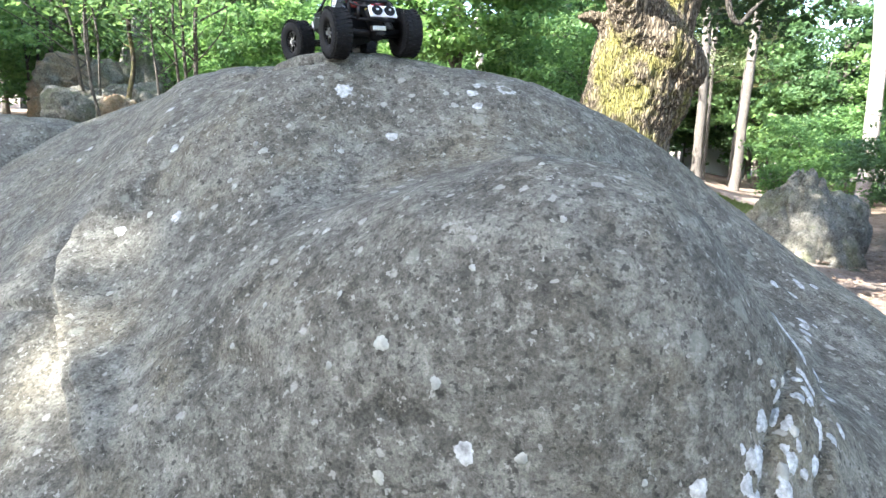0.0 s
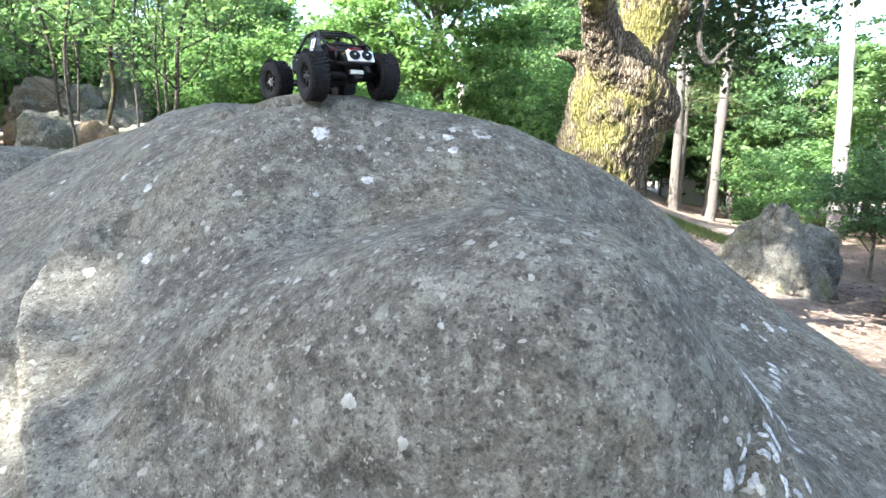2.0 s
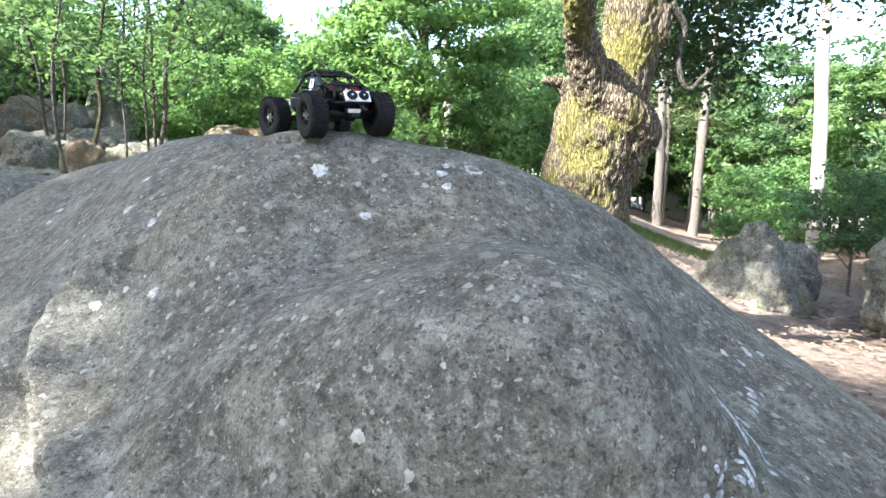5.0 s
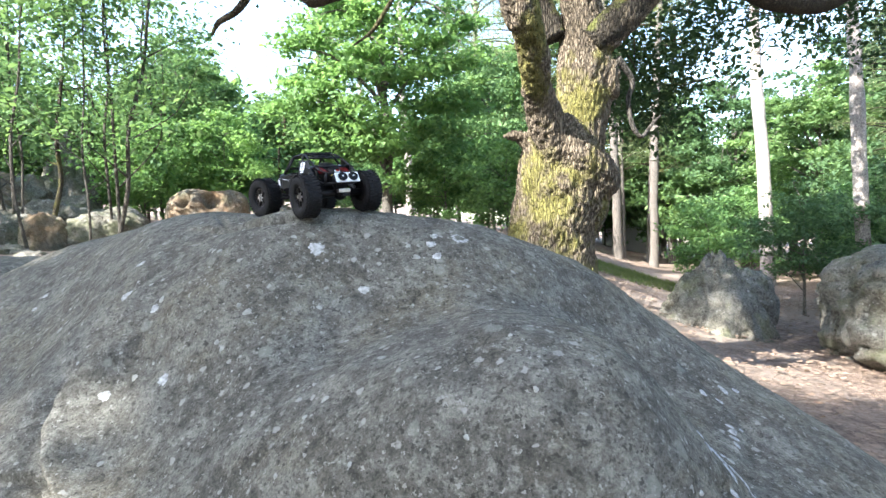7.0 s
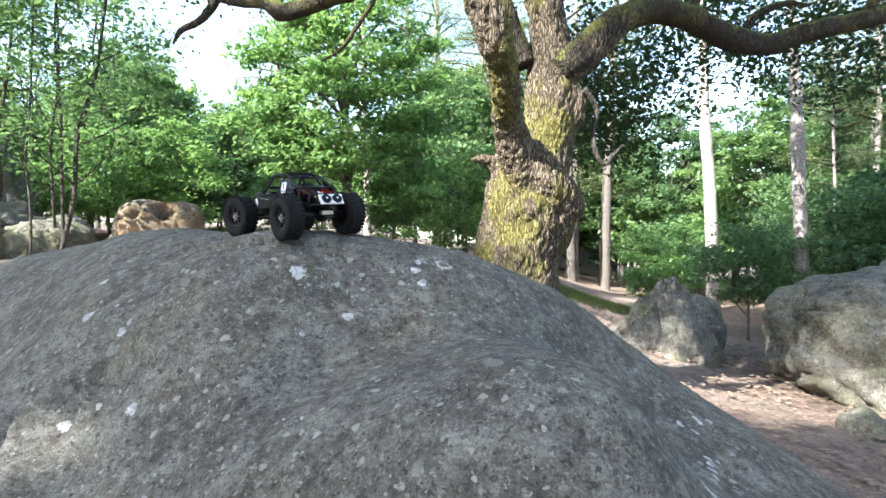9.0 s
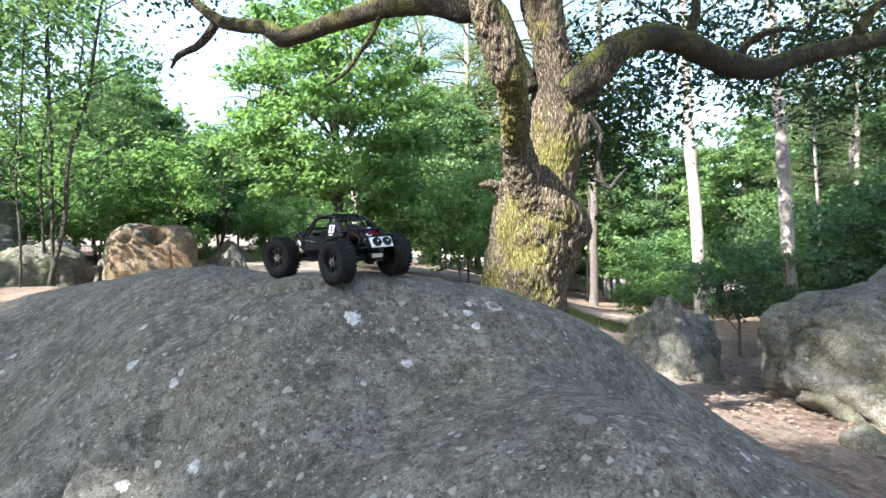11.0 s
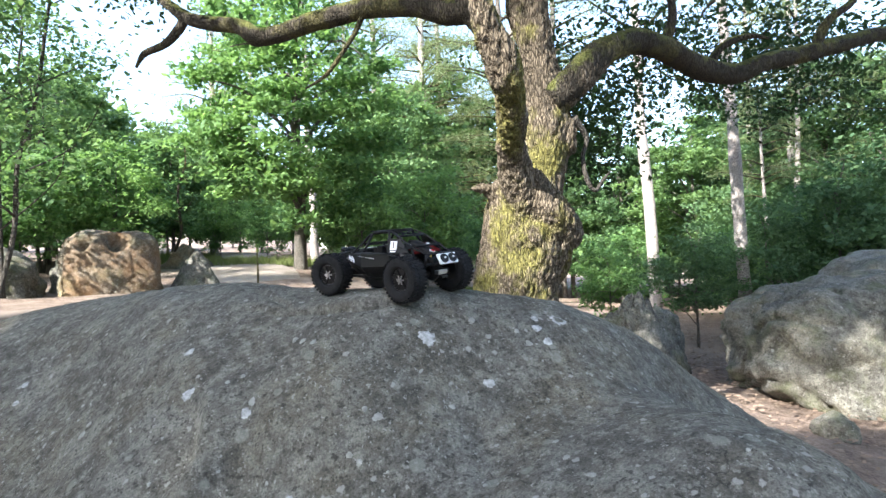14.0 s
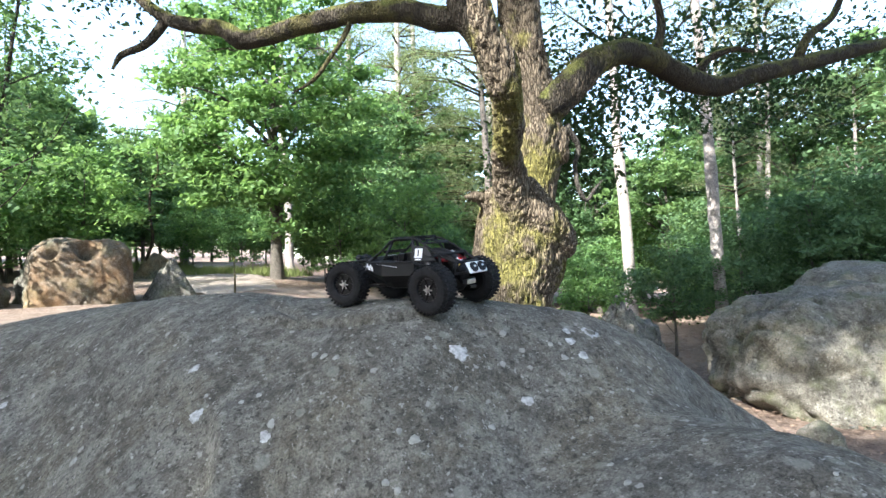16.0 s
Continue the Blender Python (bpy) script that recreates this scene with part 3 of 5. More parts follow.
boulder((-8.0, 13.2, 2.1), (1.0, 0.95, 1.75), "tall pointed grey boulder in a pile of rocks", FAR_ROCK, 31, 15, 1.9, 0.24, taper=0.6, group="pile of rocks")
boulder((-8.45, 11.7, 2.1), (0.85, 0.75, 0.8), "blocky grey boulder with an ochre broken side", ORANGE_ROCK, 32, 50, 2.8, 0.26, group="pile of rocks")
boulder((-5.6, 8.57, 1.55), (0.31, 0.3, 0.44), "upright brown boulder in a pile of rocks", ORANGE_ROCK, 33, 40, 2.8, 0.2, group="pile of rocks")
boulder((-4.95, 9.05, 1.5), (0.66, 0.55, 0.58), "rounded mossy boulder crusted with pale lichen", FAR_ROCK, 35, 10, 2.3, 0.2, group="pile of rocks")
boulder((-6.75, 9.4, 1.55), (0.7, 0.65, 0.62), "grey boulder split by a crevice", FAR_ROCK, 37, 70, 2.6, 0.26, group="pile of rocks")
boulder((-4.92, 7.05, 1.36), (0.17, 0.15, 0.15), "small brown stone in a pile of rocks", ORANGE_ROCK, 38, 120, 2.5, 0.2, detail=4, group="pile of rocks")
boulder((-4.56, 6.63, 1.30), (0.22, 0.2, 0.19), "small dark stone in a pile of rocks", FAR_ROCK, 39, 20, 2.5, 0.2, detail=4, group="pile of rocks")
boulder((-7.0, 11.6, 1.75), (0.9, 0.8, 0.7), "grey boulder in the shade of a pile of rocks", FAR_ROCK, 40, 75, 2.3, 0.24, group="pile of rocks")
boulder((-3.95, 9.7, 1.55), (0.34, 0.4, 0.55), "narrow grey boulder beside a hollowed one", FAR_ROCK, 44, 75, 2.4, 0.2, group="pile of rocks")
boulder((-5.6, 7.4, 1.2), (0.55, 0.5, 0.4), "low grey boulder at the foot of a pile of rocks", FAR_ROCK, 46, 20, 2.5, 0.24, group="pile of rocks")
boulder((-2.35, 7.9, 1.33), (0.5, 0.3, 0.12), "flat grey rock in the ground", FAR_ROCK, 45, 10, 2.3, 0.15)
boulder((4.17, 4.54, -0.05), (0.2, 0.2, 0.22), "small grey stone on the leaf litter", FAR_ROCK, 41, 0, 2.2, 0.1, detail=4)
boulder((5.2, 6.75, 0.05), (0.09, 0.10, 0.2), "small white stone at the foot of a boulder", STONE_PALE, 43, 0, 2.2, 0.2, detail=3)


# ---- trees ----
def rng_of(seed):
    return np.random.default_rng(seed)


def make_tree(name, label, height, trunk_r, crown_c, crown_r, leaves, size, leaf_mat, bark, seed, lean=(0, 0), clumps=60, spread=0.16, limbs=9, group="trees of the wood", low=0.0, straight=0.4, flat=0.42, open_to=None):
    """A tree at the origin: tapered trunk with limbs, and a crown of leaves in clumps."""
    r = rng_of(seed)
    root = tagged(new(name), label, "tree", group)
    top = np.array([lean[0], lean[1], height])
    pts = []
    for i in range(7):
        u = i / 6
        w = np.array([r.normal() * 0.05, r.normal() * 0.05, 0]) * straight * height * 0.25 * math.sin(u * 3.1)
        p = top * u + w + (0, 0, -0.3 * (1 - u))
        pts.append((*p, trunk_r * (1 - 0.75 * u) * (1.35 if i == 0 else 1)))
    paths = [smooth_path(pts, 4)]
    cc = np.array(crown_c, float)
    cr = np.array(crown_r, float)
    C = []
    while len(C) < clumps:
        q = r.uniform(-1, 1, 3)
        l = np.linalg.norm(q)
        if l < 1 and l > 0.35 and q[2] > -0.85 + low:
            p = cc + q * cr * r.uniform(0.8, 1.12)
            if open_to is None or not open_to(p):
                C.append(p)
    C = np.array(C)
    trunk_line = np.array(paths[0])[:, :3]
    for k in range(limbs):
        tip = C[k % len(C)]
        ok = trunk_line[(trunk_line[:, 2] < tip[2] - 0.05 * height)]
        s = ok[-1 - (k % max(1, min(4, len(ok))))] if len(ok) else trunk_line[len(trunk_line) // 3]
        midp = (s + tip) / 2 + np.array([0, 0, 0.08 * height]) + r.normal(size=3) * 0.04 * height
        rr = trunk_r * 0.35
        paths.append(smooth_path([(*s, rr), (*midp, rr * 0.6), (*tip, rr * 0.15)], 4))
    V, Fc = tube_data(paths, 8)
    mesh_object("trunk", V, Fc, bark, root)
    per = leaves // clumps
    w = r.uniform(0.5, 1.5, clumps)
    ball = np.array([1.0, 1.0, flat]) * spread * float(np.mean(cr[:2]))
    cs = np.concatenate([C[k] + r.normal(size=(int(per * w[k]), 3)) * ball * r.uniform(0.7, 1.3) for k in range(clumps)])
    LV, LF = leaf_data(cs, size, r)
    numpy_mesh("crown", LV, LF, leaf_mat, root)
    return root


def sunlit_gap(places, offset=(0, 0, 0)):
    """Tells whether a clump would stand between the sun and one of the places (x, y, z, clear radius)."""
    d = np.array([math.sin(SUN_AZ) * math.cos(SUN_EL), math.cos(SUN_AZ) * math.cos(SUN_EL), math.sin(SUN_EL)])

    def test(p):
        for q in places:
            w = np.asarray(p) + offset - q[:3]
            if np.linalg.norm(w - d * float(w @ d)) < q[3]:
                return True
        return False

    return test


def stand(root, x, y, rz=0.0, s=1.0, dz=0.0):
    root.matrix_basis = pose(x, y, ground_z(x, y) + dz, 0, 0, rz)
    root.scale = (s, s, s)


def plant(root, x, y, rz, s=1.0, dz=0.0):
    ob = copy_thing(root, pose(x, y, ground_z(x, y) + dz, 0, 0, rz))
    ob.scale = (s, s, s)
    return ob


# crown gaps cut for sun on the oak's trunk, pine, litter and boulder's fold
RD = rng_of(88)
OAK_LIGHT = ((0.8, 4.25, 1.5, 1.3), (0.9, 4.15, 2.1, 1.2), (1.2, 4.5, 2.9, 1.3))
PINE_LIGHT = ((7.95, 9.95, 1.6, 0.45), (7.9, 9.95, 2.4, 0.5), (7.85, 9.95, 3.4, 0.5), (7.8, 9.95, 4.4, 0.5), (6.35, 12.4, 1.2, 0.7))
GROUND_LIGHT = PINE_LIGHT + ((4.2, 5.0, 0.0, 0.9), (5.2, 7.3, 0.0, 0.7), (2.7, 4.3, 0.1, 0.5), (4.3, 6.9, 0.3, 0.25), (3.4, 9.0, 0.1, 0.8), (6.5, 4.7, 0.8, 0.3)) + tuple((RD.uniform(2.2, 8.0), RD.uniform(3.4, 11.5), 0.2, RD.uniform(0.3, 0.65)) for _ in range(26))
ROCK_LIGHT = ((-1.2, 1.22, 0.95, 0.52), (-1.08, 1.42, 1.12, 0.42), (-1.35, 1.62, 1.1, 0.46), (-1.05, 0.9, 0.7, 0.46), (-0.95, 1.72, 1.45, 0.3), (-0.97, 1.50, 1.27, 0.38), (-1.05, 1.42, 1.18, 0.42), (-1.03, 1.33, 1.10, 0.42))

# the old oak
OAK = thing("oak_tree", (0.0, 0, 0), "old gnarled oak with a mossy furrowed trunk and long crooked limbs", "tree")


def build_oak():
    r = rng_of(9)
    # the body: trunk, two stems and stubs grown together
    prof = [(1.0, 4.6, 0.55, 0.54), (1.0, 4.58, 0.95, 0.43), (1.0, 4.57, 1.25, 0.365), (1.005, 4.56, 1.42, 0.345), (1.02, 4.55, 1.6, 0.35), (1.08, 4.54, 1.78, 0.375),
            (1.10, 4.53, 1.9, 0.385), (1.095, 4.53, 2.02, 0.375), (1.085, 4.53, 2.14, 0.345), (1.08, 4.54, 2.26, 0.30), (1.10, 4.55, 2.36, 0.24), (1.12, 4.56, 2.46, 0.12)]
    grown = [smooth_path(prof, 5),
             smooth_path([(1.03, 4.36, 2.06, 0.19), (0.93, 4.22, 2.33, 0.14), (0.815, 4.06, 2.55, 0.104), (0.735, 3.83, 2.765, 0.104), (0.665, 3.68, 2.92, 0.112), (0.60, 3.62, 3.086, 0.125), (0.49, 3.57, 3.25, 0.10), (0.445, 3.52, 3.41, 0.088), (0.41, 3.46, 3.7, 0.085), (0.36, 3.4, 4.3, 0.078), (0.1, 3.2, 5.6, 0.05)], 6),
             smooth_path([(1.2, 4.66, 2.0, 0.27), (1.29, 4.69, 2.38, 0.225), (1.335, 4.69, 2.66, 0.228), (1.345, 4.68, 3.0, 0.215), (1.34, 4.67, 3.25, 0.185), (1.31, 4.66, 3.5, 0.155), (1.265, 4.67, 3.78, 0.168), (1.24, 4.68, 4.05, 0.18), (1.25, 4.706, 4.4, 0.173), (1.32, 4.75, 5.4, 0.13), (1.5, 4.9, 7.0, 0.06)], 6),
             smooth_path([(0.88, 4.46, 2.24, 0.13), (0.78, 4.44, 2.29, 0.062), (0.71, 4.43, 2.315, 0.036), (0.65, 4.42, 2.315, 0.024), (0.61, 4.42, 2.31, 0.014)], 5),
             smooth_path([(0.99, 4.27, 2.36, 0.13), (1.12, 4.24, 2.19, 0.15), (1.26, 4.27, 2.03, 0.165), (1.37, 4.33, 1.92, 0.145), (1.43, 4.38, 1.87, 0.08)], 5),
             smooth_path([(1.44, 4.6, 2.98, 0.08), (1.52, 4.57, 2.83, 0.085), (1.55, 4.56, 2.70, 0.06), (1.56, 4.56, 2.62, 0.02)], 5),
             smooth_path([(1.36, 4.6, 3.02, 0.13), (1.62, 4.56, 3.25, 0.132), (1.94, 4.598, 3.55, 0.118), (2.12, 4.65, 3.63, 0.10)], 6)]
    V, Fc = tube_data(grown, 28)
    raw = mesh_object("raw", V, Fc, BARK_OAK)
    rm = raw.modifiers.new("grow", "REMESH")
    rm.mode, rm.voxel_size = "VOXEL", 0.015
    bm = bmesh.new()
    bm.from_object(raw, bpy.context.evaluated_depsgraph_get())
    bpy.data.objects.remove(raw)
    for _ in range(7):
        bmesh.ops.smooth_vert(bm, verts=bm.verts[:], factor=0.5, use_axis_x=True, use_axis_y=True, use_axis_z=True)
    bm.normal_update()
    moved = []
    for v in bm.verts:
        x, y, z = v.co
        groove = abs(fbm(x, y, z * 0.26, 2, 27.0))
        moved.append(v.co + v.normal * (0.022 * fbm(x, y, z, 3, 4.0) + 0.006 - 0.02 * math.exp(-(groove / 0.2) ** 2)))
    for v, p in zip(bm.verts, moved):
        v.co = p
    part("trunk", bm, BARK_OAK, OAK, "mossy deeply furrowed trunk forking into two stems", True)

    def limb(name, pts, mat, sides=24, rough=0.10, label=""):
        path = smooth_path(pts, 7)
        V, Fc = tube_data([path], sides)
        W = []
        for i, v in enumerate(V):
            q = Vector(path[min(i // sides, len(path) - 1)][:3])
            W.append(q + (v - q) * (1 + rough * 1.6 * fbm(v.x, v.y, v.z, 3, 3.0) + rough * 0.5 * fbm(v.x * 2, v.y * 2, v.z * 0.7, 3, 12.0)))
        mesh_object(name, W, Fc, mat, OAK, label)

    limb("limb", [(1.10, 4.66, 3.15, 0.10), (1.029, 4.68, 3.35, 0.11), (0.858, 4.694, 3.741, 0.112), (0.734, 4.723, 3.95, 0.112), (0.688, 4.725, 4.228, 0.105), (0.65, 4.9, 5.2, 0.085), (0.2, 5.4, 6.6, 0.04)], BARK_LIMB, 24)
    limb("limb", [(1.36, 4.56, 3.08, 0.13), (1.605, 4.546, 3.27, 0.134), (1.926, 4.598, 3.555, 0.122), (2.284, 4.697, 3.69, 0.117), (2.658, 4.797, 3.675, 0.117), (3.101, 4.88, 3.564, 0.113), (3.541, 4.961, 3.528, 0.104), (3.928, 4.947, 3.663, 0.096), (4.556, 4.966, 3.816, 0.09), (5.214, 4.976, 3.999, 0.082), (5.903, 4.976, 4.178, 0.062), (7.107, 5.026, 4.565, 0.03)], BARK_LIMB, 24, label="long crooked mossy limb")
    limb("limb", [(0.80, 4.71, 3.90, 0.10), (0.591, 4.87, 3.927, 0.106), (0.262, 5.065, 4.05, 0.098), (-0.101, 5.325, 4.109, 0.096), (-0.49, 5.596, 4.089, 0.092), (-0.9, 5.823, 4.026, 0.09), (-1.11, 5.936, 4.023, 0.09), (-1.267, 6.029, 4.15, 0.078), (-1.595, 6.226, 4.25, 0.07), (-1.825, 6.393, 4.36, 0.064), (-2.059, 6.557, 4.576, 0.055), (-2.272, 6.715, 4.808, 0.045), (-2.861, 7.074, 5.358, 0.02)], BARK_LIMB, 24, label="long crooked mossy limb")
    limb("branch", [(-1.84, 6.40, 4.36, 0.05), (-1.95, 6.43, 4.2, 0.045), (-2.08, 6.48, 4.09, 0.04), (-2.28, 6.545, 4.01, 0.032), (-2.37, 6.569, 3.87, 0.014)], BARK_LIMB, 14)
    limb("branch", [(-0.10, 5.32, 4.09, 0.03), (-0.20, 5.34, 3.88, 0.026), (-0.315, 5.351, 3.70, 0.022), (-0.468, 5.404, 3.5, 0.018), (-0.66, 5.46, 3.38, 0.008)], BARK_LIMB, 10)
    limb("branch", [(1.58, 4.55, 2.95, 0.03), (1.72, 4.6, 2.78, 0.024), (1.69, 4.62, 2.62, 0.022), (1.72, 4.62, 2.42, 0.022), (1.80, 4.63, 2.32, 0.02), (1.90, 4.66, 2.42, 0.014), (1.98, 4.66, 2.5, 0.006)], BARK_STEM, 12)
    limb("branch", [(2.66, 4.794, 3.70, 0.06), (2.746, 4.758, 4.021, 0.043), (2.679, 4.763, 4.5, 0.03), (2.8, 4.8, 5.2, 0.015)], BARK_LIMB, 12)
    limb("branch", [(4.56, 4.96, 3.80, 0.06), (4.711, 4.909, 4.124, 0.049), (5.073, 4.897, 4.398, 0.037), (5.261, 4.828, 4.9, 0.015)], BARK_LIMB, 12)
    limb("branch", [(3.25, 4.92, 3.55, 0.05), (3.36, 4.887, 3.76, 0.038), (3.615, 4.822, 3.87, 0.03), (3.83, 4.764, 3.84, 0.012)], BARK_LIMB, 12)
    # leaf sprays along the right limb; unseen high crown, widened to shade everything below
    cl = []
    for _ in range(185):
        u = r.uniform(0, 1)
        x = 1.9 + 6.2 * u
        cl.append((x, 5.9 + abs(r.normal()) * 1.3 + 0.4 * u, 3.75 + 0.25 * u + r.uniform(-1.0 if u < 0.22 else -0.2, 1.4), 0.17))
    for _ in range(55):
        cl.append((r.uniform(1.9, 3.5), r.uniform(5.8, 7.4), r.uniform(2.6, 3.8), 0.17))
    for _ in range(40):
        cl.append((r.uniform(-3.2, -1.2), r.uniform(6.0, 8.0), r.uniform(4.7, 6.2), 0.2))
    hang = np.array(cl)
    cs = np.concatenate([c[:3] + r.normal(size=(int(r.uniform(25, 70)), 3)) * (c[3] * 1.3, c[3] * 1.3, c[3] * 0.8) for c in hang])
    LV, LF = leaf_data(cs, 0.085, r, 0.6, 0.6)
    numpy_mesh("foliage", LV, LF, LEAF_OAK, OAK, "dark green drooping oak leaves")
    twigs = []
    for c in hang[:130]:
        L = r.uniform(0.25, 0.6)
        base = (c[0] + r.normal() * 0.2, c[1] - L * 0.6, c[2] + L * r.uniform(-0.3, 0.7))
        m = [(base[k] + c[k]) / 2 + r.normal() * 0.08 for k in range(3)]
        twigs.append(smooth_path([(*base, 0.009), (*m, 0.006), (*c[:3], 0.002)], 3))
    V, Fc = tube_data(twigs, 5)
    tagged(mesh_object("twigwork", V, Fc, BARK_LIMB, OAK), kind="stuff")
    C = []
    gap = sunlit_gap(OAK_LIGHT + GROUND_LIGHT + tuple((*p[:3], 0.8) for p in ROCK_LIGHT))
    while len(C) < 430:
        q = r.uniform(-1, 1, 3)
        if 0.2 < np.linalg.norm(q) < 1:
            p = np.array([-0.3, 3.6, 8.5]) + q * (7.2, 6.0, 2.1)
            if not gap(p):
                C.append(p)
    cs = np.concatenate([c + r.normal(size=(int(r.uniform(80, 160)), 3)) * (0.48, 0.48, 0.25) for c in C])
    LV, LF = leaf_data(cs, 0.17, r, 0.3, 0.6)
    numpy_mesh("crown", LV, LF, LEAF_OAK, OAK)


build_oak()

# pines: tall bare trunks, crowns high up
def make_pine(label, height, rad, seed, lean=(0, 0), bark=BARK_PINE, low=0.55, boughs=26, needles=70):
    r = rng_of(seed)
    root = tagged(new("pine_tree"), label, "tree", "pines of the wood")
    pts = [(lean[0] * u + 0.03 * r.normal(), lean[1] * u + 0.03 * r.normal(), height * u - 0.3, rad * (1 - 0.55 * u) * (1.25 if u == 0 else 1)) for u in (0, 0.06, 0.2, 0.4, 0.6, 0.8, 1)]
    path = smooth_path(pts, 8)
    V, Fc = tube_data([path], 18)
    V = [v + Vector((v.x - lean[0] * v.z / height, v.y - lean[1] * v.z / height, 0)).normalized() * rad * 0.16 * fbm(v.x * 3, v.y * 3, v.z, 3, 2.5) for v in V]
    mesh_object("trunk", V, Fc, bark, root)
    paths, cl = [], []
    for k in range(boughs):
        z = height * r.uniform(low, 1.0)
        a = r.uniform(0, 2 * math.pi)
        L = (1.15 - z / height) * height * 0.32 + 0.4
        u = z / height
        b = (lean[0] * u, lean[1] * u, z)
        m = (b[0] + 0.5 * L * math.cos(a), b[1] + 0.5 * L * math.sin(a), z + 0.25)
        t = (b[0] + L * math.cos(a), b[1] + L * math.sin(a), z + r.uniform(-0.2, 0.5))
        paths.append(smooth_path([(*b, 0.06), (*m, 0.035), (*t, 0.01)], 3))
        cl += [t, m, tuple((p + q) / 2 for p, q in zip(m, t))]
    V, Fc = tube_data(paths, 6)
    tagged(mesh_object("branchwork", V, Fc, BARK_LIMB, root), kind="stuff")
    cs = np.concatenate([np.array(c) + r.normal(size=(needles, 3)) * (0.4, 0.4, 0.16) for c in cl])
    LV, LF = leaf_data(cs, 0.22, r, -0.2, 0.14)
    numpy_mesh("crown", LV, LF, LEAF_PINE, root)
    return root


pine = make_pine("tall pine with a straight pale trunk", 15, 0.185, 51, (-0.5, 0.2))
stand(pine, 9.48, 15.3)
pine_b = make_pine("tall pine with a grey-pink flaking trunk", 13, 0.135, 52, (-0.45, 0.1), BARK_PINE_GREY)
stand(pine_b, 7.98, 9.95)
pine_low = make_pine("tall pine with pale sunlit needles on low boughs", 14, 0.24, 53, (0.3, 0.1), BARK_PINE, 0.25, 60, 110)
stand(pine_low, 4.95, 27.5, 20)
for x, y, rz, s in ((6.9, 30.5, 110, 1.05), (3.4, 33.0, 250, 1.1), (-4.4, 25.5, 40, 0.72), (8.6, 25.0, 300, 0.9)):
    plant(pine_low, x, y, rz, s)
plant(pine, -0.35, 19.8, 60, 0.75)
pine_c = make_pine("pine with a grey-brown trunk darkened for shade", 14, 0.165, 54, (0.5, 0.1), BARK_PINE_SHADE)
stand(pine_c, 8.25, 20.2)
for x, y, rz, s in ((7.45, 21.5, 190, 1.05), (8.3, 23.2, 80, 0.5), (9.0, 22.6, 320, 0.45), (10.6, 24.0, 40, 0.8)):
    plant(pine_c, x, y, rz, s)
for x, y, rz, s in ((2.2, 33, 0, 1.1), (12.4, 13.2, 120, 0.7), (15, 16, 200, 0.9), (10.5, 12.0, 20, 0.45), (13.2, 11.2, 90, 0.5), (-3.2, 36, 30, 1.1), (18, 21, 70, 1.1)):
    plant(pine_b, x, y, rz, s)

# broadleaf trees and shrubs
def make_copse(label, seed, stems):
    """Slender crooked stems from one root, forking into thin branches with loose sprays of leaves at their tips."""
    r = rng_of(seed)
    root = tagged(new("tree"), label, "tree", "trees of the wood")
    cl = []
    for bx, by, lx, ly, height, rad in stems:
        pts, wob = [], np.zeros(2)
        for i in range(9):
            u = i / 8
            wob = wob + r.normal(size=2) * 0.07 * height / 6
            pts.append((bx + lx * u ** 1.3 + wob[0], by + ly * u + wob[1], height * u - 0.9 * (1 - u), 0.7 * rad * (1.3 if i == 0 else 1 - 0.75 * u)))
        line = smooth_path(pts, 5)
        paths = [line]
        for k in range(11):
            b = line[int(len(line) * (0.28 + 0.7 * k / 11))]
            a, L = r.uniform(0, 2 * math.pi), r.uniform(0.6, 1.5) * (1.15 - 0.6 * k / 11)
            m = (b[0] + 0.5 * L * math.cos(a), b[1] + 0.5 * L * math.sin(a), b[2] + 0.35 * L)
            e = (m[0] + 0.5 * L * math.cos(a + r.normal() * 0.5), m[1] + 0.5 * L * math.sin(a + r.normal() * 0.5), m[2] + L * r.uniform(0.1, 0.5))
            paths.append(smooth_path([(*b[:3], b[3] * 0.55), (*m, b[3] * 0.32), (*e, 0.004)], 4))
            cl += [e, tuple(0.5 * (p + q) for p, q in zip(m, e))] + ([m] if k > 3 else [])
        V, Fc = tube_data(paths, 8)
        mesh_object("stem", V, Fc, BARK_STEM, root)
    cs = np.concatenate([np.array(c) + r.normal(size=(int(r.uniform(30, 70)), 3)) * (0.27, 0.27, 0.12) for c in cl])
    LV, LF = leaf_data(cs, 0.1, r)
    numpy_mesh("crown", LV, LF, LEAF_MID, root)
    return root


bright = make_tree("tree", "bright green leafy tree with a low crown beside the path", 5.6, 0.13, (0, 0, 3.3), (2.35, 1.9, 2.9), 26000, 0.135, LEAF_BRIGHT, BARK_THIN, 2, clumps=150, spread=0.11, limbs=22, flat=0.36, low=0.06)
stand(bright, -0.8, 13.2, 0, 1.08)
mid = make_tree("tree", "green broadleaf tree with layered sprays of leaves", 8.5, 0.14, (0, 0, 5.3), (3.2, 3.2, 4.4), 16000, 0.23, LEAF_MID, BARK_THIN, 3, clumps=130, spread=0.11, limbs=18, flat=0.36)
stand(mid, 11.0, 24, 30, 0.8)
darkt = make_tree("tree", "shaded dark green broadleaf tree of the wood", 10.0, 0.16, (0, 0, 5.8), (3.3, 3.3, 5.4), 15000, 0.25, LEAF_DARK, BARK_THIN, 4, clumps=130, spread=0.11, limbs=18, flat=0.36)
stand(darkt, 15.5, 19, 60, 0.75)
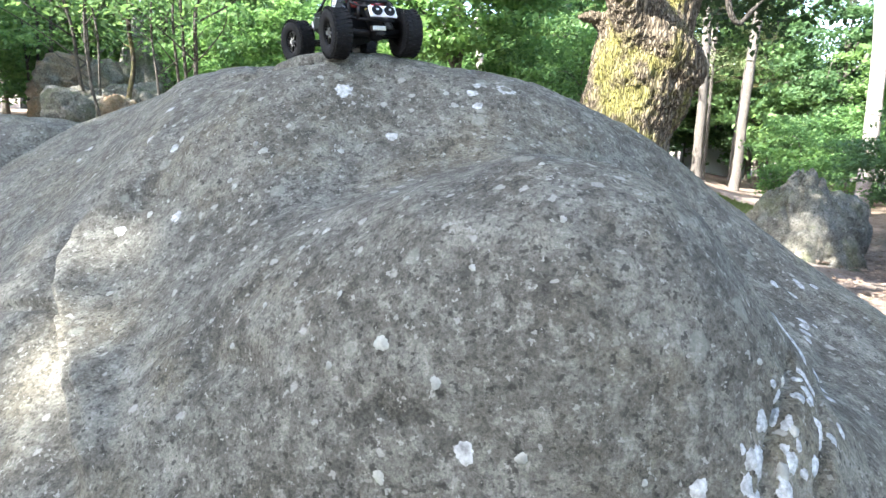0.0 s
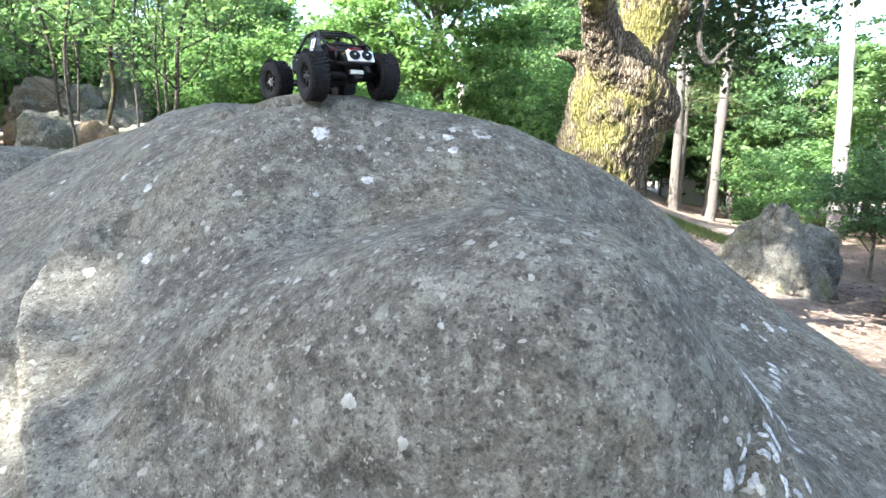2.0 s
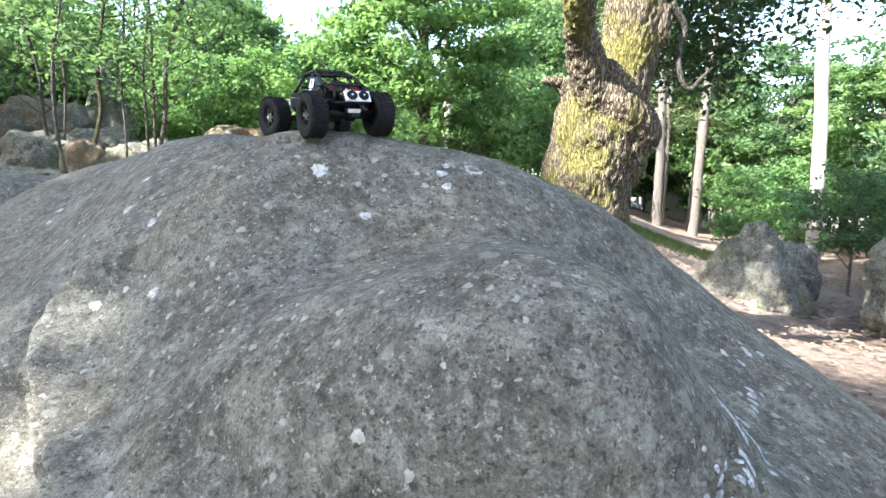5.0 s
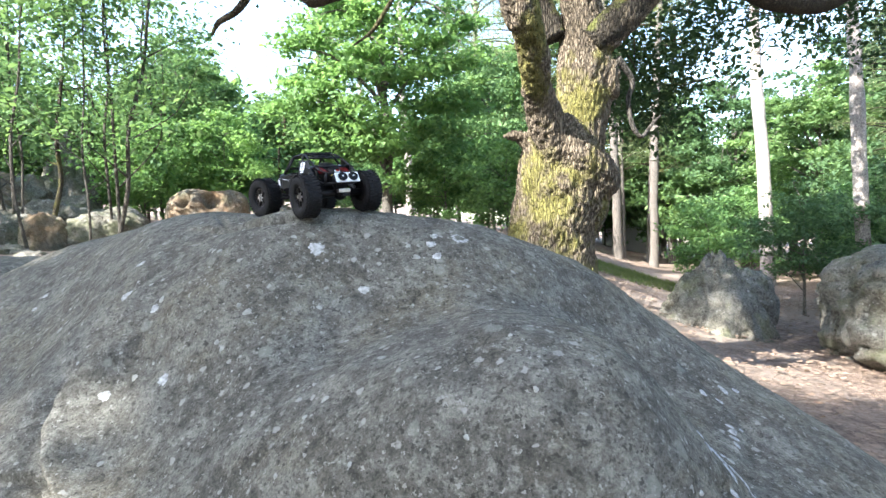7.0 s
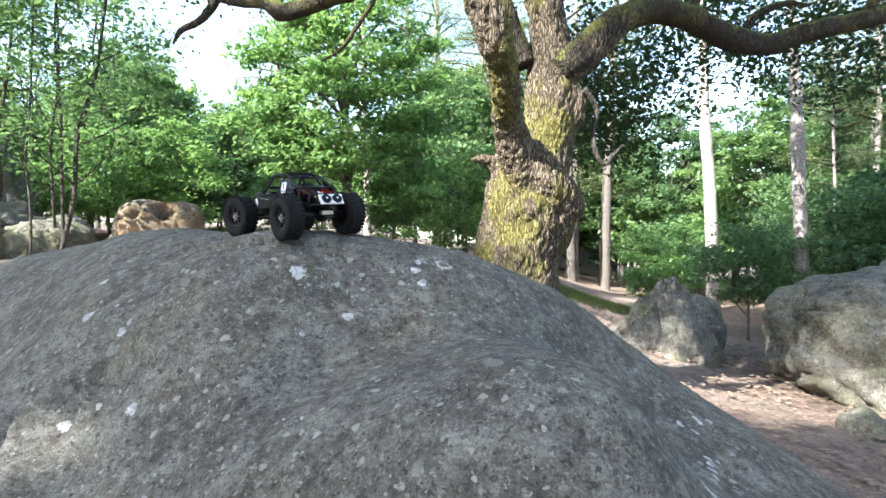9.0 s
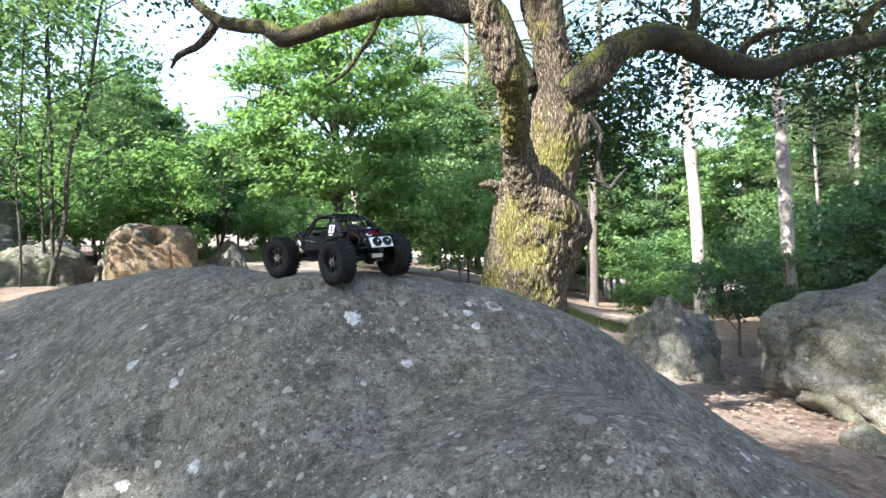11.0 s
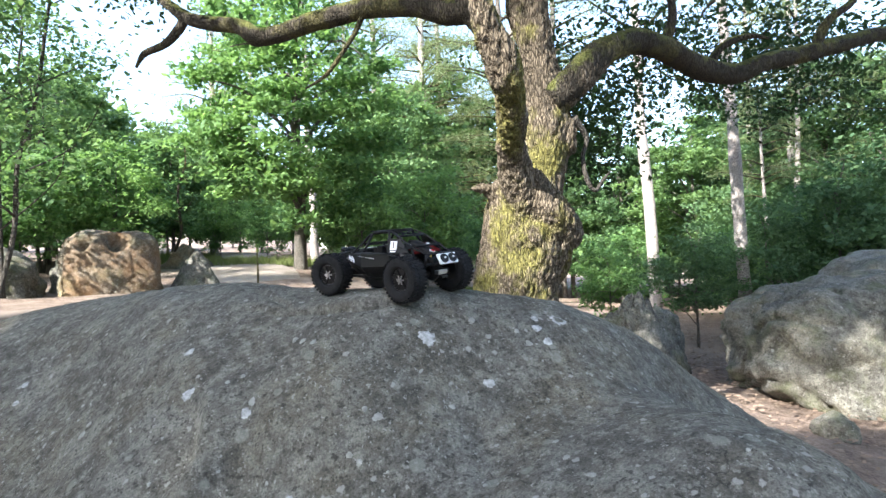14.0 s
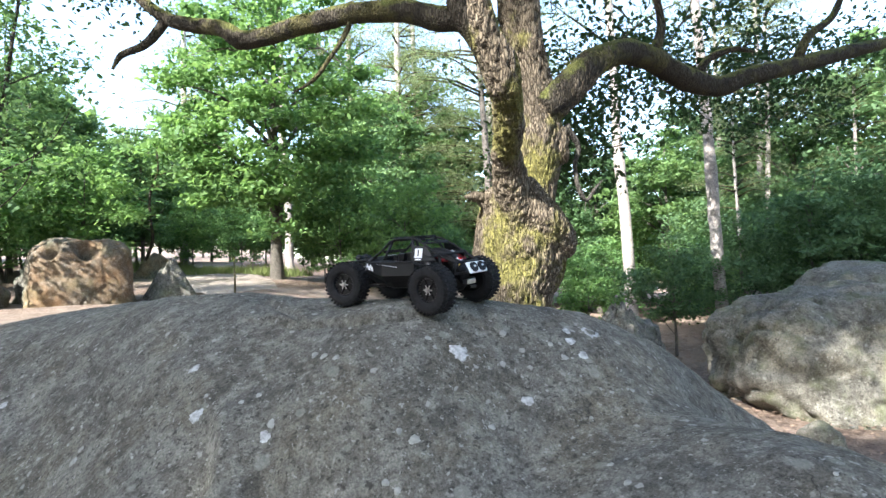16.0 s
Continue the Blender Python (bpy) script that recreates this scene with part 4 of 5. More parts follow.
airy = make_copse("slender leaning stems with an airy light green crown", 5, ((0.0, 0.0, 0.9, 0.3, 6.2, 0.055), (0.12, 0.1, 0.45, -0.2, 5.6, 0.042), (-0.25, 0.05, 0.1, 0.1, 6.0, 0.036)))
stand(airy, -4.5, 8.5, 0)
thin = make_copse("thin upright stems with a few leafy sprays", 8, ((0.0, 0.0, 0.06, 0.1, 5.6, 0.034), (0.28, 0.1, -0.12, 0.1, 5.2, 0.028)))
stand(thin, -5.0, 7.7, 0)
shrub = make_tree("shrub", "light green leafy shrub among the pines", 2.2, 0.04, (0, 0, 1.75), (1.35, 1.2, 1.6), 6500, 0.125, LEAF_BRIGHT, BARK_THIN, 6, clumps=70, limbs=10, spread=0.16, group="shrubs of the wood", low=0.1)
stand(shrub, 6.35, 12.5, 0, 0.66)
holly = make_tree("shrub", "dark glossy evergreen shrub beside a pine", 2.6, 0.045, (0, 0, 1.75), (1.15, 1.0, 1.25), 7500, 0.095, LEAF_DARK, BARK_THIN, 7, clumps=60, limbs=14, spread=0.17, group="shrubs of the wood", low=0.1)
stand(holly, 6.98, 10.2, 0, 0.8)
for x, y, rz, s in ((-6.6, 9.4, 200, 0.95), (-8.2, 14.5, 300, 1.0), (-6.2, 14, 250, 1.15), (-9.5, 12, 60, 1.2), (-10.5, 8.2, 330, 1.15)):
    plant(airy, x, y, rz, s)
for x, y, rz, s in ((1.75, 11.8, 200, 0.8), (0.5, 12.6, 310, 0.62), (10.2, 17.4, 70, 0.9), (9.9, 12.3, 30, 0.8), (11.2, 11.0, 220, 1.1), (-1.7, 16.5, 40, 0.55), (2.2, 17.5, 20, 0.9), (3.2, 14.5, 250, 0.6), (-5.5, 18, 80, 0.9), (-3.6, 20.5, 10, 0.8), (-7.2, 17, 200, 1.0), (-9, 17.6, 30, 1.1), (-11.5, 15.6, 300, 1.1), (-5.4, 22, 120, 1.2), (-2.6, 25, 77, 1.3), (-1.0, 22, 190, 1.0), (-7.6, 20.5, 10, 1.2), (-4.6, 13.6, 130, 0.85), (-6.0, 12.6, 210, 0.8), (-5.2, 15.4, 20, 1.0), (-7.0, 14.7, 300, 1.05), (-8.9, 16.0, 70, 1.2), (-3.0, 17.2, 160, 0.65), (-10.4, 13.6, 250, 1.1), (-9.9, 10.8, 90, 0.9), (0.3, 14.2, 45, 0.55), (-12.5, 12.4, 10, 1.1)):
    plant(shrub, x, y, rz, s)
for x, y, rz, s in ((8.7, 10.2, 60, 0.9), (9.7, 9.4, 130, 1.2), (11.0, 8.6, 200, 1.3), (11.2, 13.6, 250, 1.3), (12.5, 10.6, 20, 1.5), (2.2, 13.2, 90, 0.8)):
    plant(holly, x, y, rz, s)
far_mid = make_tree("tree", "distant green broadleaf tree of the wood", 8.5, 0.14, (0, 0, 5.3), (3.2, 3.2, 4.4), 6500, 0.33, LEAF_MID, BARK_THIN, 23, clumps=120, spread=0.11, limbs=12, flat=0.36)
stand(far_mid, -16, 20, 10, 0.8)
far_dark = make_tree("tree", "distant dark green broadleaf tree of the wood", 10.0, 0.16, (0, 0, 5.8), (3.3, 3.3, 5.4), 6500, 0.36, LEAF_DARK, BARK_THIN, 24, clumps=120, spread=0.11, limbs=12, flat=0.36)
stand(far_dark, 22, 27, 10, 0.9)
far_shrub = make_tree("shrub", "distant green undergrowth shrub", 2.2, 0.04, (0, 0, 1.75), (1.35, 1.2, 1.6), 2400, 0.21, LEAF_MID, BARK_THIN, 26, clumps=60, limbs=6, spread=0.16, group="shrubs of the wood", low=0.1)
stand(far_shrub, -6.5, 27, 0, 1.3)
R = rng_of(77)
for x, y, k, s in ((-6.6, 16.5, 0, 0.55), (-10.5, 15, 0, 0.5), (-4.8, 20, 0, 0.46), (-13, 15, 0, 0.6), (-16, 20, 1, 0.8), (-9, 22, 0, 0.7), (-12.5, 11, 0, 0.55), (-8, 19, 1, 0.5),
                   (2.6, 21, 0, 0.7), (5.9, 29.5, 0, 1.15), (3.5, 29, 0, 0.95), (0.8, 27, 0, 0.6), (8.5, 29, 0, 1.0),
                   (12.5, 17.5, 0, 0.7), (16, 24, 1, 0.75), (18, 17, 0, 0.72), (13.8, 13.4, 1, 0.68), (17, 12.5, 0, 0.92), (12, 28, 1, 0.8), (20, 22, 1, 0.8), (21, 14, 0, 0.8), (14.5, 9.8, 1, 0.72), (18.5, 8.5, 0, 0.72), (11.5, 20.5, 1, 0.65), (15.5, 6.5, 0, 0.62), (20, 4.5, 1, 0.75)):
    plant(((mid, darkt) if y < 24 else (far_mid, far_dark))[k], x, y, R.uniform(0, 360), s)
for k in range(40):
    a = radians(-80 + 170 * k / 39 + R.uniform(-2, 2))
    d = R.uniform(33, 46)
    gap = -15 < math.degrees(a) < -3
    plant((far_mid, far_dark)[k % 2], d * math.sin(a), d * math.cos(a), R.uniform(0, 360), R.uniform(0.8, 1.05) * (0.5 if gap else 0.75 if a < -0.2 else 0.85))
# unseen wood behind and beside the camera, added to shade the boulder and rocks
shade = make_tree("tree", "tall dense unseen broadleaf tree added to shade the boulder", 17.0, 0.24, (0, 0, 13.6), (4.3, 4.6, 4.6), 70000, 0.22, LEAF_DARK, BARK_THIN, 14, clumps=560, spread=0.07, limbs=22,
                  open_to=sunlit_gap(ROCK_LIGHT + GROUND_LIGHT + tuple((*p[:3], 0.75) for p in OAK_LIGHT), (-12.1, -7.0, ground_z(-12.1, -7.0))))
stand(shade, -12.1, -7.0)
for x, y, k, s in ((-15.0, 7.0, 1, 0.9), (-12.0, 4.0, 0, 0.72), (-0.3, -18.0, 0, 1.2), (-8.5, -11.5, 0, 1.0), (-13.0, -3.0, 1, 1.0), (12.5, -1.5, 1, 0.85), (-6, -17, 0, 1.1), (5.0, -20, 1, 1.2), (12, -16, 0, 1.2), (19, -9, 1, 1.1), (-15, -13, 0, 1.2), (20, -2.0, 1, 1.0)):
    plant((far_mid, far_dark)[k], x, y, R.uniform(0, 360), s)
# undergrowth that closes the view under the far crowns
for k in range(60):
    a = radians(-62 + 124 * k / 59 + R.uniform(-1, 1))
    d = R.uniform(21, 30) if not -12 < math.degrees(a) < -2 else R.uniform(26, 31)
    if 15 < math.degrees(a) < 25:
        d = R.uniform(31, 36)
    plant(far_shrub, d * math.sin(a), d * math.cos(a), R.uniform(0, 360), R.uniform(1.1, 1.7))


# a bare crooked dead stem among the leaning trees
def dead_stem(x, y, height, seed):
    r = rng_of(seed)
    root = thing("dead_tree", (x, y, ground_z(x, y)), "thin bare crooked dead stem with broken twigs", "tree")
    pts = [(r.normal() * 0.10 * math.sin(3.1 * u) + 0.25 * u, 0.05 * r.normal(), height * u - 0.2, 0.045 * (1 - 0.7 * u)) for u in (0, 0.15, 0.3, 0.45, 0.6, 0.75, 0.88, 1)]
    line = smooth_path(pts, 5)
    paths = [line]
    for k in range(7):
        b = line[12 + 3 * k]
        side = r.choice((-1, 1))
        L = r.uniform(0.25, 0.7)
        paths.append(smooth_path([(b[0], b[1], b[2], 0.014), (b[0] + side * 0.5 * L, b[1] + 0.1 * r.normal(), b[2] + 0.2 * L, 0.010), (b[0] + side * 0.8 * L, b[1], b[2] + r.uniform(0.3, 0.7) * L, 0.004)], 4))
    for i, path in enumerate(paths):
        V, Fc = tube_data([path], 7)
        mesh_object("stem" if i == 0 else "twig", V, Fc, BARK_LIMB, root)


dead_stem(-3.6, 14.4, 3.5, 91)
dead_stem(-5.6, 8.9, 4.2, 92)

# ---- the model car ----
def box(bm, c, h, rot=None):
    m = Matrix.Translation(c) @ (rot.to_4x4() if rot else Matrix.Identity(4)) @ Matrix.Diagonal((2 * h[0], 2 * h[1], 2 * h[2], 1))
    return bmesh.ops.create_cube(bm, size=1.0, matrix=m)["verts"]


def soft_box(c, h, bevel=0.003, rot=None):
    bm = bmesh.new()
    box(bm, c, h, rot)
    bmesh.ops.bevel(bm, geom=bm.edges[:], offset=bevel, segments=2, affect="EDGES", profile=0.6)
    return bm


def cyl(bm, c, axis, r1, r2, depth, seg=20):
    q = Vector(axis).to_track_quat("Z", "Y").to_matrix().to_4x4()
    bmesh.ops.create_cone(bm, cap_ends=True, segments=seg, radius1=r1, radius2=r2, depth=depth, matrix=Matrix.Translation(c) @ q)


def loft(sections):
    """A closed hull through rings of equal length."""
    bm = bmesh.new()
    rows = [[bm.verts.new(p) for p in s] for s in sections]
    n = len(rows[0])
    for a, b in zip(rows, rows[1:]):
        for k in range(n):
            bm.faces.new((a[k], a[(k + 1) % n], b[(k + 1) % n], b[k]))
    bm.faces.new(list(reversed(rows[0])))
    bm.faces.new(rows[-1])
    bmesh.ops.recalc_face_normals(bm, faces=bm.faces[:])
    return bm


def tubes_part(name, paths, mat, parent, label="", sides=8):
    V, Fc = tube_data(paths, sides)
    return mesh_object(name, V, Fc, mat, parent, label)


def straight(a, b, r):
    return [(*a, r), (*b, r)]


TYRE_R, TYRE_W = 0.0677, 0.060


def build_wheel(parent, place, steer=0.0, side=1):
    w = new("wheel")
    w.parent = parent
    w.matrix_basis = pose(*place, 0, 0, steer) @ Matrix.Scale(0.94, 4)
    bm = bmesh.new()
    prof = [(0.034, 0.30), (0.037, 0.42), (0.045, 0.485), (0.055, 0.50), (0.063, 0.465), (0.0675, 0.38), (0.069, 0.2), (0.069, -0.2), (0.0675, -0.38), (0.063, -0.465), (0.055, -0.50), (0.045, -0.485), (0.037, -0.42), (0.034, -0.30)]
    seg = 40
    rows = []
    for k in range(seg):
        a = 2 * math.pi * k / seg
        rows.append([bm.verts.new((x * TYRE_W, r * math.cos(a), r * math.sin(a))) for r, x in prof])
    for k in range(seg):
        A, B = rows[k], rows[(k + 1) % seg]
        for i in range(len(prof) - 1):
            bm.faces.new((A[i], A[i + 1], B[i + 1], B[i]))
    for k in range(34):
        a = 2 * math.pi * k / 34
        for x, off, tilt in ((0.016, 0.0, 0.3), (-0.016, 0.12, -0.3), (0.0, 0.06, 0.0)):
            b = a + off
            R3 = Matrix.Rotation(b, 3, "X") @ Matrix.Rotation(tilt, 3, "Z")
            box(bm, Matrix.Rotation(b, 3, "X") @ Vector((x, 0.0695, 0)), (0.009 if x else 0.0065, 0.0017, 0.0034), R3)
        for sx in (1, -1):
            b = a + 0.06
            box(bm, Matrix.Rotation(b, 3, "X") @ Vector((sx * 0.0268, 0.0650, 0)), (0.0011, 0.0024, 0.0028), Matrix.Rotation(b, 3, "X"))
    bmesh.ops.recalc_face_normals(bm, faces=bm.faces[:])
    part("tyre", bm, RUBBER, w, "knobbly black rubber tyre")
    bm = bmesh.new()
    cyl(bm, (0, 0, 0), (1, 0, 0), 0.036, 0.036, TYRE_W * 0.46, 28)
    for k in range(6):
        a = math.pi / 3 * k
        box(bm, Matrix.Rotation(a, 3, "X") @ Vector((side * TYRE_W * 0.26, 0.021, 0)), (0.003, 0.014, 0.0045), Matrix.Rotation(a, 3, "X"))
    part("rim", bm, BLACK, w, "black spoked rim")
    bm = bmesh.new()
    for k in range(24):
        a = 2 * math.pi * k / 24
        cyl(bm, (side * TYRE_W * 0.27, 0.033 * math.cos(a), 0.033 * math.sin(a)), (1, 0, 0), 0.0016, 0.0016, 0.006, 6)
    part("bead_bolts", bm, GUNMETAL, w, "ring of small dark bolts")
    bm = bmesh.new()
    cyl(bm, (side * TYRE_W * 0.32, 0, 0), (1, 0, 0), 0.0065, 0.005, 0.016, 6)
    for k in range(6):
        a = math.pi / 3 * k
        box(bm, Matrix.Rotation(a, 3, "X") @ Vector((side * TYRE_W * 0.315, 0.0105, 0)), (0.0012, 0.0052, 0.0018), Matrix.Rotation(a, 3, "X"))
    part("hub_nut", bm, METAL, w, "bright metal hub")
    return w


def flat_shape(name, pts, normal_off, mat, parent, label=""):
    """A thin plate with the outline pts (3D, coplanar), 1 mm thick."""
    bm = bmesh.new()
    n = Vector(normal_off).normalized() * 0.0012
    a = [bm.verts.new(Vector(p)) for p in pts]
    b = [bm.verts.new(Vector(p) + n) for p in pts]
    bm.faces.new(list(reversed(a)))
    bm.faces.new(b)
    for k in range(len(a)):
        k2 = (k + 1) % len(a)
        bm.faces.new((a[k], a[k2], b[k2], b[k]))
    bmesh.ops.recalc_face_normals(bm, faces=bm.faces[:])
    return part(name, bm, mat, parent, label)


CAR_X, CAR_Y, CAR_YAW = -0.435, 1.845, 36.0


def build_car():
    car = thing("model_car", (0, 0, 0), "black radio-controlled rock-crawler buggy with a tube cage and knobbly tyres", "toy car")
    yaw = Matrix.Rotation(radians(CAR_YAW), 3, "Z")
    feet = {}
    for sx in (-1, 1):
        for sy in (-1, 1):
            d = yaw @ Vector((0.108 * sx, 0.165 * sy, 0))
            p, n = on_rock(CAR_X + d.x, CAR_Y + d.y)
            feet[sx, sy] = p.z + TYRE_R / max(n.z, 0.6) - TYRE_R
    z0 = sum(feet.values()) / 4
    pitch = math.atan2((feet[1, 1] + feet[-1, 1] - feet[1, -1] - feet[-1, -1]) / 2, 0.33)
    roll = math.atan2((feet[-1, 1] + feet[-1, -1] - feet[1, 1] - feet[1, -1]) / 2, 0.216)
    car.matrix_basis = Matrix.Translation((CAR_X, CAR_Y, z0)) @ (yaw @ Matrix.Rotation(pitch, 3, "X") @ Matrix.Rotation(roll, 3, "Y")).to_4x4()
    for (sx, sy), z in feet.items():
        lift = z - (z0 + pitch * 0.165 * sy - roll * 0.108 * sx)
        build_wheel(car, (0.108 * sx, 0.165 * sy, TYRE_R + lift), 12.0 if sy > 0 else 0.0, sx)
    # axles and links
    for sy in (-1, 1):
        bm = bmesh.new()
        cyl(bm, (0, 0.165 * sy, 0.07), (1, 0, 0), 0.011, 0.011, 0.17, 14)
        bmesh.ops.create_uvsphere(bm, u_segments=16, v_segments=10, radius=0.024, matrix=Matrix.Translation((0.012, 0.165 * sy, 0.07)))
        part("axle", bm, BLACK, car, "black axle housing", True)
        for sx in (-1, 1):
            a, b = Vector((0.075 * sx, 0.15 * sy, 0.078)), Vector((0.055 * sx, 0.105 * sy, 0.15))
            tubes_part("shock_absorber", [[(*a.lerp(b, u), r) for u, r in ((0, 0.004), (0.45, 0.004), (0.46, 0.0085), (0.9, 0.0085), (1.0, 0.005))]], METAL if sy < 0 else BLACK, car, "coil-over shock absorber")
            coil = [(*(a.lerp(b, 0.1 + 0.55 * k / 60) + Vector((0.0105 * math.cos(k * 0.75), 0.0105 * math.sin(k * 0.75), 0))), 0.0014) for k in range(61)]
            tubes_part("spring", [coil], METAL, car, "", 5)
            tubes_part("link", [straight((0.085 * sx, 0.155 * sy, 0.062), (0.035 * sx, 0.02 * sy, 0.066), 0.005)], BLACK, car)
    # lower tub
    def ring(y, w, z1, z2, k=0.7):
        return [(-w * k, y, z1), (w * k, y, z1), (w, y, z1 + 0.4 * (z2 - z1)), (w, y, z2), (-w, y, z2), (-w, y, z1 + 0.4 * (z2 - z1))]
    bm = loft([ring(-0.13, 0.05, 0.085, 0.12), ring(-0.09, 0.07, 0.06, 0.135), ring(0.02, 0.078, 0.055, 0.135), ring(0.10, 0.06, 0.062, 0.135), ring(0.17, 0.036, 0.09, 0.135), ring(0.215, 0.026, 0.108, 0.132)])
    bmesh.ops.bevel(bm, geom=bm.edges[:], offset=0.003, segments=1, affect="EDGES")
    part("tub", bm, BLACK, car, "glossy black lower body")
    bm = loft([[(-0.062, 0.05, 0.137), (0.062, 0.05, 0.137), (0.05, 0.05, 0.158), (-0.05, 0.05, 0.158)], [(-0.05, 0.12, 0.136), (0.05, 0.12, 0.136), (0.04, 0.12, 0.155), (-0.04, 0.12, 0.155)], [(-0.03, 0.21, 0.128), (0.03, 0.21, 0.128), (0.024, 0.21, 0.138), (-0.024, 0.21, 0.138)]])
    bmesh.ops.bevel(bm, geom=bm.edges[:], offset=0.004, segments=2, affect="EDGES")
    part("hood", bm, BLACK, car, "black hood")
    flat_shape("sticker", [(-0.018, 0.075, 0.1588), (0.02, 0.075, 0.1588), (0.018, 0.092, 0.158), (-0.016, 0.092, 0.158)], (0, 0, 1), SILVER, car, "white sticker")
    for sx in (-1, 1):
        # side pods with a silver jagged stripe
        bm = loft([[(sx * 0.078, -0.10, 0.085), (sx * 0.094, -0.09, 0.10), (sx * 0.092, -0.09, 0.138), (sx * 0.076, -0.10, 0.142)], [(sx * 0.08, 0.03, 0.075), (sx * 0.098, 0.03, 0.095), (sx * 0.094, 0.03, 0.14), (sx * 0.078, 0.03, 0.146)], [(sx * 0.05, 0.14, 0.10), (sx * 0.062, 0.14, 0.112), (sx * 0.06, 0.14, 0.135), (sx * 0.048, 0.14, 0.138)]])
        part("side_panel", bm, BLACK, car, "black side panel with a silver jagged stripe")
        for y0, z0b, n in ((-0.03, 0.122, 9), (0.078, 0.116, 4)):
            for k in range(n):
                y = y0 + 0.009 * k
                x = 0.0955 if y < 0.05 else 0.0955 - (y - 0.03) * 0.30
                zz = z0b + (0.004 if k % 2 else -0.003) + 0.0012 * k
                hi, lo = (0.0022, 0.0004) if n > 5 else (0.009, 0.006)
                zz = z0b + 0.0012 * k if n > 5 else zz
                flat_shape("stripe", [(sx * (x + 0.0012), y, zz - lo), (sx * (x + 0.0004), y + 0.0085, zz - lo + 0.002), (sx * (x + 0.0004), y + 0.0075, zz + hi), (sx * (x + 0.0012), y + 0.002, zz + hi - 0.001)], (sx, 0, 0), SILVER if n > 5 else WHITE, car, "silver jagged stripe")
        # number panel behind the cockpit
        pts = [(sx * 0.074, -0.155, 0.145), (sx * 0.082, -0.075, 0.14), (sx * 0.074, -0.07, 0.20), (sx * 0.064, -0.115, 0.195)]
        flat_shape("rear_panel", pts, (sx, 0, 0.2), BLACK, car, "black rear panel")
        c = Vector((sx * 0.0775, -0.098, 0.172))
        e1, e2 = Vector((0.06 * sx, 1, 0)).normalized() * 0.013, Vector((-0.2 * sx, 0, 1)).normalized() * 0.017
        plate = flat_shape("number_plate", [c - e1 - e2, c + e1 - e2, c + e1 + e2, c - e1 + e2], (sx, 0, 0.2), WHITE, car, "white number plate")
        cu = bpy.data.curves.new("number", "FONT")
        cu.body, cu.size, cu.align_x, cu.align_y, cu.extrude = "1", 0.034, "CENTER", "CENTER", 0.0004
        tmp = new("number", cu)
        dg = bpy.context.evaluated_depsgraph_get()
        me = bpy.data.meshes.new_from_object(tmp.evaluated_get(dg))
        bpy.data.objects.remove(tmp)
        me.materials.clear()
        me.materials.append(BLACK)
        num = new("number", me)
        num.parent = plate
        nrm = Vector((sx, 0, 0.2)).normalized()
        rx = Vector((0, sx, 0))
        up = nrm.cross(rx).normalized()
        M = Matrix((rx, up, nrm)).transposed().to_4x4()
        num.matrix_basis = Matrix.Translation(c + nrm * 0.0018) @ M
        flat_shape("small_bar", [c - e1 * 0.8 - e2 * 1.5, c + e1 * 0.8 - e2 * 1.5, c + e1 * 0.8 - e2 * 1.2, c - e1 * 0.8 - e2 * 1.2], (sx, 0, 0.2), WHITE, car, "white printed bar")
    # cage
    T = 0.0042
    cage = []
    for sx in (-1, 1):
        rail = [(0.055 * sx, 0.10, 0.152, T), (0.058 * sx, 0.055, 0.185, T), (0.052 * sx, 0.02, 0.218, T), (0.05 * sx, -0.055, 0.224, T), (0.058 * sx, -0.10, 0.205, T), (0.062 * sx, -0.155, 0.165, T), (0.052 * sx, -0.205, 0.135, T)]
        cage.append(smooth_path(rail, 4))
        cage.append(smooth_path([(0.075 * sx, -0.085, 0.14, T), (0.066 * sx, -0.07, 0.185, T), (0.05 * sx, -0.055, 0.222, T)], 3))
        cage.append(straight((0.088 * sx, 0.03, 0.142), (0.052 * sx, 0.02, 0.216), T))
        cage.append(straight((0.09 * sx, -0.085, 0.14), (0.092 * sx, 0.03, 0.143), T))
        cage.append(straight((0.09 * sx, -0.085, 0.14), (0.055 * sx, -0.20, 0.10), T))
        cage.append(straight((0.055 * sx, -0.20, 0.10), (0.052 * sx, -0.205, 0.135), T))
        cage.append(straight((0.062 * sx, -0.155, 0.165), (0.06 * sx, -0.165, 0.11), T))
        cage.append(straight((0.055 * sx, 0.10, 0.15), (0.03 * sx, 0.215, 0.135), T))
        cage.append(straight((0.05 * sx, -0.055, 0.222), (-0.058 * sx, -0.10, 0.206), T * 0.8))
    for y, z, w in ((0.02, 0.218, 0.052), (-0.055, 0.224, 0.05), (-0.10, 0.205, 0.058), (-0.155, 0.165, 0.062), (-0.205, 0.135, 0.052), (0.10, 0.152, 0.055), (-0.20, 0.10, 0.055)):
        cage.append(straight((-w, y, z), (w, y, z), T))
    for path in cage:
        tubes_part("cage_tube", [path], TUBE, car, "black tube of the roll cage")
    # roof rack with tan slats
    rack = [straight((0.043 * sx, 0.03, 0.226), (0.043 * sx, -0.06, 0.230), 0.0025) for sx in (-1, 1)]
    rack += [straight((-0.046, y, 0.227 + 0.001 * k), (0.046, y, 0.227 + 0.001 * k), 0.0025) for k, y in enumerate((0.035, 0.012, -0.035, -0.062))]
    for path in rack:
        tubes_part("rack_tube", [path], TUBE, car, "black tube of the roof rack")
